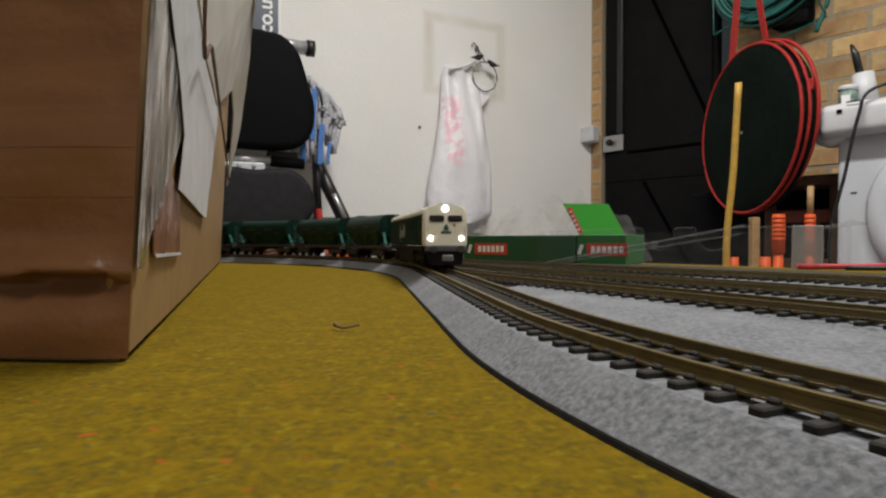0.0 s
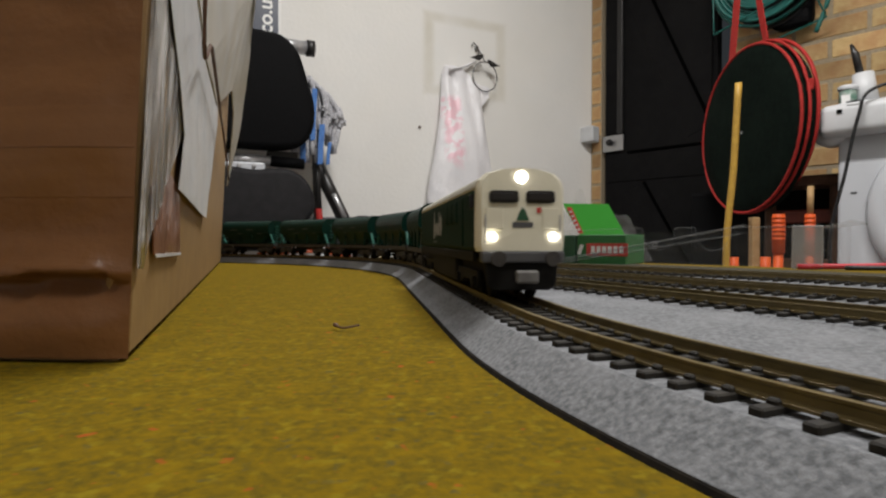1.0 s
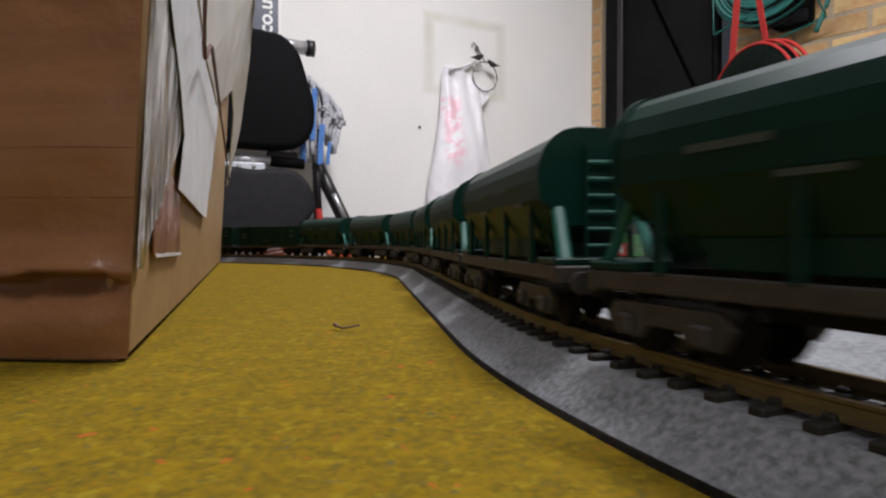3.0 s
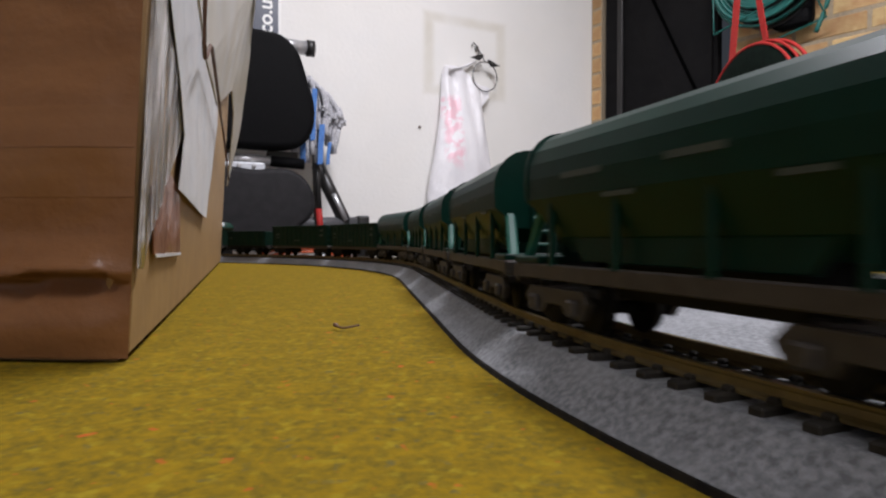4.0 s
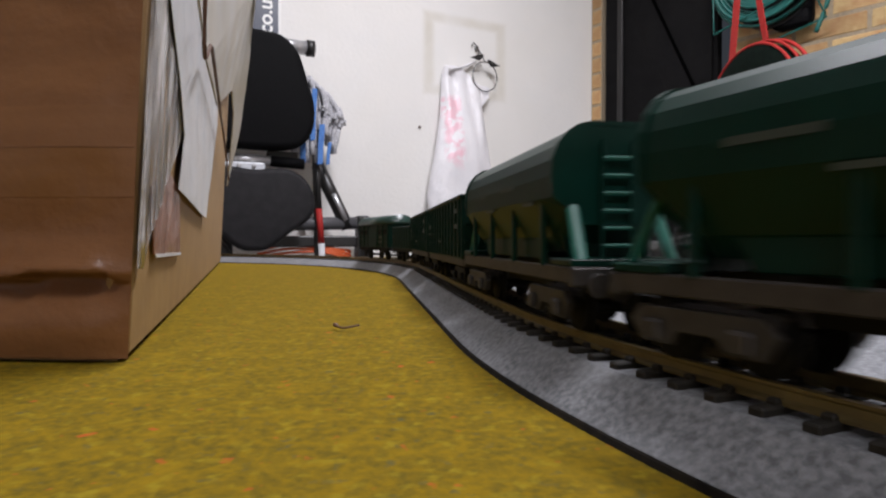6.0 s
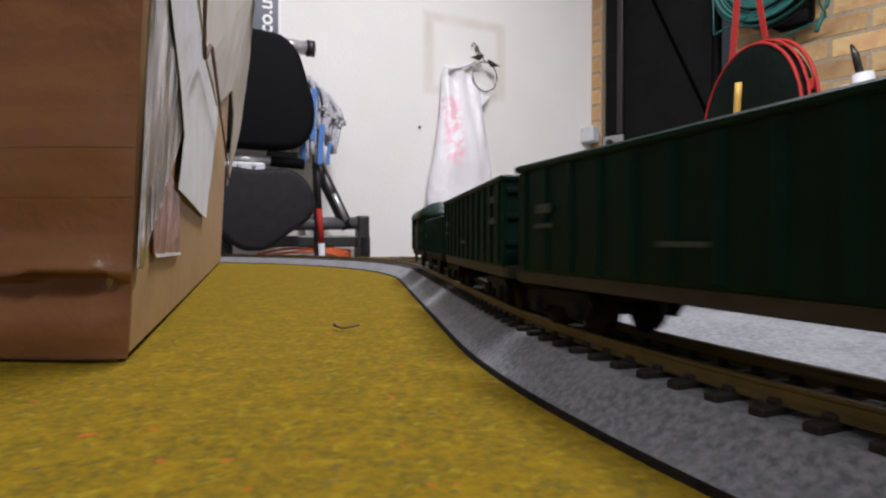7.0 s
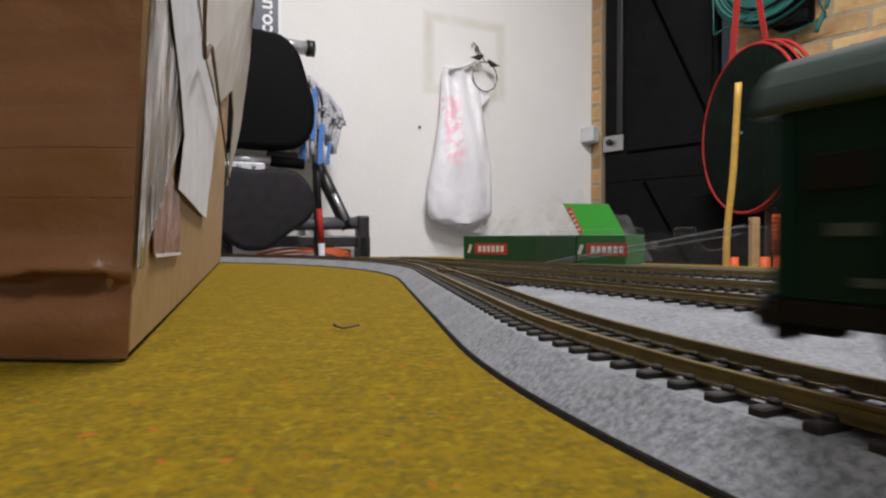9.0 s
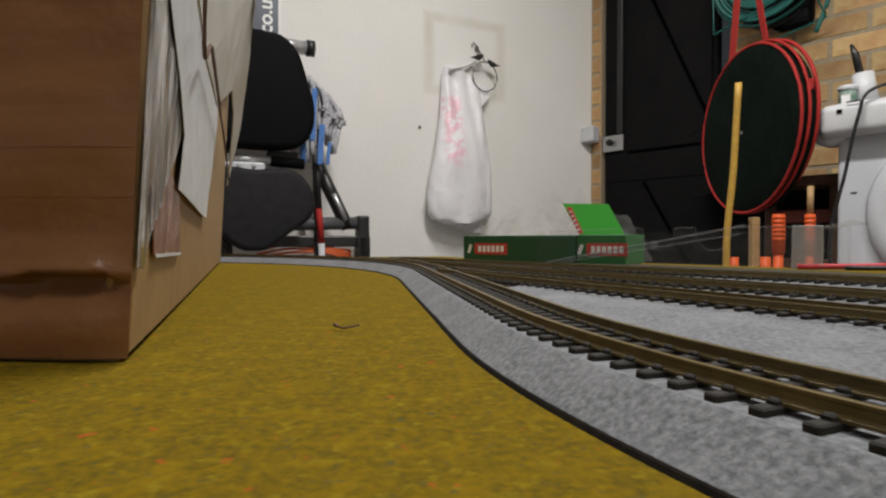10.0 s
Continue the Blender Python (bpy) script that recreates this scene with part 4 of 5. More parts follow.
part("socket", block(0.012, 0.004, 0.009, (-0.285, -0.571, 0.825)), M_gap, wm)
part("slot", block(0.030, 0.002, 0.004, (-0.255, -0.571, 0.846)), M_locogrey, wm)
door_ring = part("porthole_ring", lathe([(0.13, 0), (0.205, 0.0), (0.215, 0.010), (0.205, 0.030), (0.165, 0.036), (0.15, 0.02)], 56, m=pose(-0.02, -0.52, 0.56, 90)), M_white, wm, "white porthole door", True)
part("porthole_glass", lathe([(0.15, 0.0), (0.14, 0.03), (0.08, 0.045)], 40, m=pose(-0.02, -0.522, 0.56, 90)), M_glassdark, door_ring, "dark round glass", True)
part("print", block(0.014, 0.001, 0.003, (-0.262, -0.5215, 0.615)), M_locogrey, wm)
jar = thing("small_jar", brick_at(1.127, 0.47, 0.851), "small clear jar with green label and white lid", "jar")
part("glass", lathe([(0.018, 0), (0.021, 0.002), (0.021, 0.042), (0.018, 0.048)], 24), M_boxdull, jar, "", True)
part("lid", lathe([(0.022, 0.046), (0.024, 0.048), (0.024, 0.056), (0.020, 0.059)], 24), M_whiteplastic, jar, "white lid", True)
part("label_panel", block(0.020, 0.0015, 0.022, (0.0, -0.0215, 0.020)), M_print, jar, "pale label")
tube_ob = thing("sealant_tube", brick_at(1.158, 0.44, 0.851), "white plastic tube with a black nozzle", "tube")
part("tube_body", rod([(0.006, 0, 0), (-0.004, 0, 0.092)], [0.030, 0.025], 20), M_whiteplastic, tube_ob, "", True)
part("nozzle", rod([(-0.010, 0, 0.09), (-0.022, 0, 0.150), (-0.032, 0, 0.178)], [0.010, 0.009, 0.004], 10), M_darksteel, tube_ob, "black nozzle", True)
solo("black_cable", rod(smooth_line([(0.20, -0.55, 0.872), (-0.10, -0.555, 0.880), (-0.215, -0.575, 0.868), (-0.242, -0.585, 0.800), (-0.268, -0.585, 0.66), (-0.298, -0.585, 0.50), (-0.300, -0.56, 0.30), (-0.30, -0.56, 0.01)], 8), 0.0042, 8), M_cableblack,
     "thin black cable hanging over the washing machine", "cable", brick_at(1.416, 0.0, 0), smooth=True)

# ---- model boxes, tray and film on the board ----
BOXES = pose(0.0196, 0.545, BOARD, 0, 0, math.degrees(math.atan2(-0.085, 0.1304)))


def model_box(m, length, depth, height, mat, label, badge_x, flap=False):
    ob = thing("model_box", m, label, "model box", "model boxes on the board")
    part("carton", block(length, depth, height, (length / 2, depth / 2, height / 2), 0.0006, 1), mat, ob)
    b = part("badge", block(0.0345, 0.0004, 0.0105, (badge_x + 0.004, -0.0003, height * 0.5), 0.0001, 1), M_boxred, ob, "red badge with plain white bars")
    for k in range(6):
        part("badge_bar", block(0.0032, 0.0003, 0.0058, (badge_x - 0.0075 + k * 0.0047, -0.0006, height * 0.5)), M_print, b)
    part("badge_mark", block(0.0030, 0.0004, 0.0085, (badge_x - 0.0185, -0.0004, height * 0.5), 0.0001, 1, turn=Matrix.Rotation(radians(20), 4, "Y")), M_print, ob, "white slanting mark")
    if flap:
        f = part("lid_flap", sheet([(0.002, 0.001, height), (length - 0.001, 0.001, height), (length - 0.018, 0.012, height + 0.026), (-0.018, 0.012, height + 0.028)], 0.0008, 0.0003, 2), M_boxbright, ob, "bright green raised flap")
        part("flap_badge", sheet([(0.001, 0.0012, height + 0.001), (0.0055, 0.0012, height + 0.001), (-0.0085, 0.0100, height + 0.024), (-0.0130, 0.0100, height + 0.024)], 0.0003), M_boxred, f, "red badge strip", at=pose(0, -0.0012, 0.0002))
        for k in range(5):
            t = 0.14 + 0.17 * k
            part("badge_bar", block(0.0024, 0.0004, 0.0024, (0.0028 - 0.0138 * t, 0.0012 + 0.0088 * t - 0.0014, height + 0.001 + 0.023 * t), turn=Matrix.Rotation(radians(-32), 4, "Y")), M_print, f)
    return ob


model_box(BOXES, 0.112, 0.045, 0.0248, M_boxgreen, "long dark green model box with red badge", 0.026)
# right end of the long face, light on it put in as brighter green
model_box(BOXES @ pose(0.1135, 0, 0), 0.041, 0.060, 0.0252, M_boxlit, "lit end of the green model box with raised bright flap", 0.0215, True)

tray = thing("clear_tray", BOXES @ pose(0.078, -0.006, 0), "clear plastic tray with scalloped edge", "plastic tray")
_rim = [(0.0, 0.0), (0.225, 0.0), (0.225, 0.030), (0.172, 0.030)]
for c in (0.142, 0.103):
    _rim += [(c + 0.0165, 0.030)] + [(c + 0.0125 * math.cos(a), 0.030 - 0.0175 * math.sin(a)) for a in (math.pi * q / 8 for q in range(9))] + [(c - 0.0165, 0.030)]
_rim += [(0.0, 0.0275)]
part("front_wall", prism(_rim, 0.0006, "y", 0), M_clear, tray)
_edge = [(x, 0.0003, z) for x, z in _rim[2:]]
part("rim", rod(_edge, 0.0004, 6), M_clearedge, tray, "bright moulded rim")
part("end_wall", block(0.0006, 0.05, 0.030, (0.2253, 0.025, 0.015)), M_clear, tray)
part("back_wall", block(0.225, 0.0006, 0.028, (0.1125, 0.0803, 0.014)), M_clear, tray)
part("tray_base", block(0.225, 0.079, 0.0006, (0.1125, 0.040, 0.0004)), M_clear, tray)
lid = thing("plastic_cover", BOXES @ pose(0.095, -0.022, 0), "clear plastic lid propped at a slant", "plastic lid")
part("sheet", sheet([(0.0, 0.0, 0.002), (0.148, -0.004, 0.031), (0.148, 0.03, 0.031), (0.0, 0.03, 0.002)], 0.0006), M_clear, lid)
part("edge", rod([(0.0, 0.0, 0.002), (0.148, -0.004, 0.031)], 0.0008, 6), M_clearedge, lid)
part("edge", rod([(0.01, -0.001, 0.0015), (0.145, -0.004, 0.025)], 0.0006, 6), M_clearedge, lid)
part("side", sheet([(0.01, -0.001, 0.0015), (0.145, -0.004, 0.025), (0.148, -0.004, 0.031), (0.0, 0.0, 0.002)], 0.0005), M_clear, lid)
for x in (0.042, 0.088):
    part("clip", block(0.005, 0.003, 0.0045, (x, -0.003, 0.0015 + x * 0.18), 0.001, 2), M_clearedge, lid)
insert = thing("clear_insert", pose(0.258, 0.400, BOARD, 0, 0, -40), "milky folded plastic insert standing on edge", "plastic insert")
part("wall", block(0.019, 0.004, 0.031, (0, 0, 0.0155), 0.001, 2), M_film, insert)
part("lip", sheet([(0.008, 0, 0.030), (0.026, -0.002, 0.034), (0.034, 0.004, 0.032), (0.012, 0.006, 0.029)], 0.001, 0.001, 2), M_clearedge, insert)


def crumple(nx, ny, w, d, h, seed):
    bm = bmesh.new()
    rows = []
    for j in range(ny + 1):
        row = []
        for i in range(nx + 1):
            u, v = i / nx, j / ny
            p = Vector((u * 5 + seed, v * 5, seed))
            env = math.sin(math.pi * min(1, max(0, u))) ** 0.5 * math.sin(math.pi * v) ** 0.6
            z = h * env * (0.55 + 0.55 * abs(noise.noise(p)) + 0.35 * noise.noise(p * 2.3)) + 0.0006
            row.append(bm.verts.new((w * u + 0.006 * noise.noise(p + Vector((9, 0, 0))), d * v + 0.004 * noise.noise(p * 1.7), max(0.0005, z))))
        rows.append(row)
    for a, b in zip(rows, rows[1:]):
        for i in range(nx):
            bm.faces.new((a[i], a[i + 1], b[i + 1], b[i]))
    return bm


solo("clear_bag", crumple(40, 20, 0.190, 0.07, 0.080, 3.0), M_cling, "crumpled clear plastic bag behind the model boxes", "plastic bag", BOXES @ pose(-0.040, 0.050, 0), smooth=False)

solo("red_cable", rod(smooth_line([(0.250, 0.398, 0.0019), (0.30, 0.385, 0.003), (0.345, 0.37, 0.006), (0.42, 0.36, 0.008), (0.60, 0.20, 0.004), (0.80, -0.10, 0.0022)], 8), 0.0019, 8), M_cablered, "red cable lying along the board edge", "cable", pose(0, 0, BOARD), smooth=True)
solo("black_lead", rod(smooth_line([(0.275, 0.386, 0.0016), (0.32, 0.372, 0.0018), (0.40, 0.352, 0.0022), (0.60, 0.19, 0.0018), (0.80, -0.12, 0.0018)], 8), 0.0016, 8), M_cableblack, "black lead lying beside the red cable", "cable", pose(0, 0, BOARD), smooth=True)

# ---- bricks of the wall and pier, last of the place ----


def brick_mesh(L, H):
    bm = block(L, 0.10, H, (0, 0, 0), 0.004, 1)
    for v in bm.verts:
        v.co += Vector((0.0015, 0.0015, 0.0015)) * noise.noise(v.co * 90)
    me = bpy.data.meshes.new("brick")
    bm.to_mesh(me)
    bm.free()
    me.materials.append(M_brick)
    return me


STRETCH, HALF, CLOSER = brick_mesh(0.215, 0.065), brick_mesh(0.1025, 0.065), brick_mesh(0.050, 0.065)
_rng = random.Random(11)
for row in range(4, 26):
    z = 0.0375 + row * 0.075
    x = DOOR_R + 0.055
    if row % 2:
        ob = new("brick", HALF)
        ob.parent, ob.matrix_basis = wall_east, pose(x + 0.051, 0.078 + _rng.uniform(-0.002, 0.002), z, 0, _rng.uniform(-0.3, 0.3), _rng.uniform(-0.5, 0.5))
        x += 0.1125
    while x < 2.2:
        ob = new("brick", STRETCH)
        ob.parent, ob.matrix_basis = wall_east, pose(x + 0.1075, 0.078 + _rng.uniform(-0.002, 0.002), z, 0, _rng.uniform(-0.3, 0.3), _rng.uniform(-0.5, 0.5))
        x += 0.225
for row in range(4, 31):
    ob = new("brick", CLOSER)
    ob.parent, ob.matrix_basis = wall_pier, pose(0.031, 0.0525 + _rng.uniform(-0.001, 0.001), 0.0375 + row * 0.075, 0, 0, _rng.uniform(-0.5, 0.5))
# ---- the train: x forward, z up from the rail head ----
def loft(stations, bm=None):
    """Skins closed cross-sections [(x, [(y, z), ...]), ...] and caps the ends."""
    bm = bm or bmesh.new()
    rings = [[bm.verts.new((x, y, z)) for y, z in sec] for x, sec in stations]
    n = len(rings[0])
    for a, b in zip(rings, rings[1:]):
        for k in range(n):
            bm.faces.new((a[k], a[(k + 1) % n], b[(k + 1) % n], b[k]))
    bm.faces.new(rings[0])
    bm.faces.new(list(reversed(rings[-1])))
    bmesh.ops.recalc_face_normals(bm, faces=bm.faces[:])
    return bm


def mirror(half):
    """A closed outline from its right half, listed from the bottom up."""
    return [(y, z) for y, z in half] + [(-y, z) for y, z in reversed(half)]


def wheelset(x, parent, r=0.0031, mat=None):
    bm = bmesh.new()
    for side in (-1, 1):
        lathe([(r * 0.6, 0), (r, 0.0003), (r, 0.0011), (r * 1.14, 0.0013), (r * 1.14, 0.0017), (r * 0.5, 0.0019)], 18, bm, pose(x, side * 0.0052, r, 90 * side))
    rod([(x, -0.005, r), (x, 0.005, r)], 0.0007, 8, bm)
    part("wheelset", bm, mat or M_under, parent)


def bogie(x, parent, half, mat, r=0.0031):
    b = part("bogie", block(half * 2 + 0.004, 0.0105, 0.0016, (x, 0, 0.0052), 0.0004, 1), mat, parent)
    for side in (-1, 1):
        part("side_frame", prism([(x - half - 0.0035, 0.0042), (x - half - 0.002, 0.0020), (x - half + 0.002, 0.0020), (x - half * 0.4, 0.0034), (x + half * 0.4, 0.0034),
                                  (x + half - 0.002, 0.0020), (x + half + 0.002, 0.0020), (x + half + 0.0035, 0.0042), (x + half + 0.002, 0.0058), (x - half - 0.002, 0.0058)],
                                 0.0012, "y", side * 0.0074 - 0.0006, 0.0002), mat, b)
        for d in (-half, half):
            part("axle_box", block(0.0022, 0.0010, 0.0022, (x + d, side * 0.0084, 0.0034), 0.0003, 1), mat, b)
    for d in (-half, half):
        wheelset(x + d, b, r)


def coupler(x, parent, mat, sign=1):
    bm = block(0.0045, 0.0022, 0.0016, (x, 0, 0.0052), 0.0003, 1)
    block(0.0014, 0.0046, 0.0026, (x + sign * 0.0028, 0, 0.0050), 0.0004, 1, bm)
    part("coupler", bm, mat, parent)


def buffers(x, parent, sign, z=0.0068):
    for side in (-1, 1):
        part("buffer", lathe([(0.0006, 0), (0.0006, 0.0018), (0.0016, 0.0019), (0.0015, 0.0023)], 14,
                             m=pose(x, side * 0.0055, z, 0, 90 * sign)), M_frame, parent)


def print_bar(x, z, w, h, side, parent, y=0.0093, mat=None):
    part("print", block(w, 0.00012, h, (x, side * (y + 0.00004), z)), mat or M_wprint, parent, "small unreadable pale print")


M_greyplastic = material("grey_plastic", (0.16, 0.155, 0.15), 0.6, second=(0.11, 0.105, 0.10), scale=400)
M_badge = material("dull_white_print", (0.27, 0.27, 0.25), 0.6)
M_wprint = material("faded_white_print", (0.035, 0.050, 0.043), 0.6)
M_locoroof = material("loco_cream_roof", (0.55, 0.53, 0.45), 0.45, second=(0.48, 0.46, 0.39), scale=300)


def locomotive():
    ob = thing("locomotive", pose(0, 0, RAIL), "dark green and cream diesel locomotive, headlights lit", "locomotive")
    X0, X1 = -0.0600, 0.0600
    low, sh = 0.0100, 0.0228
    side = mirror([(0.0086, low), (0.0092, low + 0.0008), (0.0093, sh - 0.001), (0.0091, sh)])
    part("body", loft([(X0, side), (X1 - 0.003, side)]), M_locogreen, ob, "dark green body side")

    def roof(w, z0, top):
        return mirror([(w, z0), (w, z0 + 0.0008), (w * 0.93, z0 + (top - z0) * 0.5), (w * 0.72, z0 + (top - z0) * 0.8), (w * 0.38, top - 0.0003), (0.0001, top)])
    roof_ob = part("roof", loft([(X0, roof(0.0090, sh, 0.0262)), (X0 + 0.002, roof(0.0092, sh, 0.0268)), (X1 - 0.003, roof(0.0092, sh, 0.0268))]), M_locoroof, ob, "cream roof", True)
    for k, (x, w) in enumerate(((-0.036, 0.014), (-0.012, 0.018), (0.014, 0.012))):
        part("roof_hatch", block(w, 0.009, 0.0012, (x, 0, 0.0267), 0.0004, 1), M_locoroof, roof_ob)
    part("antenna", block(0.0030, 0.0012, 0.0014, (0.044, 0.001, 0.0275), 0.0004, 1), M_darksteel, roof_ob)

    # cab: wide below, raked and narrower towards the roof
    def cab(w, x):
        return mirror([(w * 0.97, low), (w, low + 0.001), (w, 0.0180), (w * 0.985, 0.0230), (w * 0.94, 0.0245), (w * 0.78, 0.0260), (w * 0.42, 0.0269), (0.0001, 0.0272)])
    st = [(X1 - 0.003, cab(0.0094, 0)), (X1 - 0.0018, cab(0.0092, 0)), (X1, cab(0.0084, 0))]
    bm = loft(st)
    for v in bm.verts:
        if v.co.x > X1 - 0.001 and v.co.z > 0.0175:
            v.co.x -= (v.co.z - 0.0175) * 0.16
    cab_ob = part("cab", bm, M_lococream, ob, "cream painted cab front")
    for sgn in (-1, 1):
        part("windscreen", block(0.0006, 0.0060, 0.0025, (X1 - 0.0004, sgn * 0.0038, 0.0211), 0.0006, 2, turn=Matrix.Rotation(radians(-9), 4, "Y")), M_glassdark, cab_ob, "dark windscreen")
        part("side_window", block(0.0040, 0.0003, 0.0030, (X1 - 0.0065, sgn * 0.00935, 0.0205), 0.0001, 1), M_glassdark, cab_ob)
        part("headlight", lathe([(0.0007, 0), (0.0008, 0.0004), (0.0005, 0.0006)], 18, m=pose(X1 - 0.0001, sgn * 0.0063, 0.0130, 0, 90)), M_lit, cab_ob, "lit round headlight")
        part("handrail", rod([(X1 + 0.0003, sgn * 0.0077, 0.0115), (X1 + 0.0003, sgn * 0.0077, 0.0175)], 0.00016, 6), M_silver, cab_ob)
        part("nose_panel", block(0.0003, 0.0036, 0.0042, (X1 - 0.00005, sgn * 0.0058, 0.0167), 0.0001, 1), M_lococream, cab_ob)
    part("top_headlight", lathe([(0.0011, 0), (0.0012, 0.0010), (0.0008, 0.0014)], 20, m=pose(X1 - 0.0022, 0, 0.0252, 0, 90)), M_lit, cab_ob, "bright central roof headlight")
    part("emblem", prism([(-0.0013, 0.0163), (0.0013, 0.0163), (0.0006, 0.0182), (0, 0.0190), (-0.0006, 0.0182)], 0.0003, "x", X1 - 0.0002), M_boxgreen, cab_ob, "small green emblem")
    part("plate", block(0.0002, 0.0042, 0.0011, (X1, 0, 0.0154)), M_locogrey, cab_ob)
    part("red_mark", block(0.0002, 0.0009, 0.0011, (X1 - 0.0001, 0.0034, 0.0184)), M_boxred, cab_ob)
    part("buffer_beam", block(0.0030, 0.0172, 0.0024, (X1 - 0.0006, 0, 0.0089), 0.0005, 2), M_locogrey, ob, "dark grey buffer beam")
    part("snow_plough", prism([(-0.0078, 0.0078), (0.0078, 0.0078), (0.0072, 0.0030), (0.0058, 0.0020), (-0.0058, 0.0020), (-0.0072, 0.0030)], 0.0014, "x", X1 - 0.0020, 0.0004), M_under, ob)
    coupler(X1 + 0.0006, ob, M_greyplastic)
    buffers(X1 + 0.0006, ob, 1, 0.0086)
    # white painted side badge (plain shapes) and grilles
    for side in (-1, 1):
        y = 0.00934 * side
        badge = part("side_badge", prism([(-0.0170, 0.0128), (-0.0135, 0.0128), (-0.0118, 0.0152), (-0.0128, 0.0175), (-0.0140, 0.0212), (-0.0152, 0.0212), (-0.0160, 0.0165)], 0.0001, "y", y), M_badge, ob,
                     "white painted company badge as plain shapes")
        for cx in (-0.0092, -0.0044):
            part("badge_round", prism([(cx + 0.0021 * math.cos(math.pi * q / 8), 0.0157 + 0.0021 * math.sin(math.pi * q / 8)) for q in range(16)], 0.0001, "y", y), M_badge, badge)
        part("badge_bar", block(0.0013, 0.0001, 0.0070, (-0.0020, y, 0.0174), 0.00003, 1), M_badge, badge)
        part("badge_star", prism([(0.0015 + (0.0026 if q % 2 else 0.0019) * math.cos(math.pi * q / 7), 0.0168 + (0.0036 if q % 2 else 0.0026) * math.sin(math.pi * q / 7)) for q in range(14)], 0.0001, "y", y),
             M_badge, badge)
        for x in (0.0140, 0.0220, 0.0300):
            g = part("grille", block(0.007, 0.0003, 0.0052, (x, y, 0.0190), 0.0001, 1), M_locogreen, ob)
            for q in range(4):
                part("louvre", block(0.0064, 0.0003, 0.0005, (x, y + 0.0002 * side, 0.0171 + q * 0.0012)), M_locogreen, g)
        part("cab_door", block(0.0052, 0.0003, 0.0115, (0.0395, y, 0.0163), 0.0001, 1), M_locogreen, ob)
        print_bar(-0.012, 0.0118, 0.010, 0.0006, side, ob)
        print_bar(0.040, 0.0108, 0.006, 0.0005, side, ob)
        print_bar(-0.0565, 0.0150, 0.0028, 0.0011, side, ob)
        part("solebar", block(0.112, 0.0006, 0.0022, (-0.002, side * 0.0088, 0.0088), 0.0002, 1), M_under, ob)
    part("fuel_tank", block(0.050, 0.0168, 0.0076, (0, 0, 0.0054), 0.0010, 2), M_under, ob)
    part("underframe", block(0.112, 0.0130, 0.0052, (-0.002, 0, 0.0062), 0.0004, 1), M_under, ob, "black frame between the bogies")
    for x in (-0.040, 0.040):
        bogie(x, ob, 0.0105, M_under)
        wheelset(x, ob)
    return ob


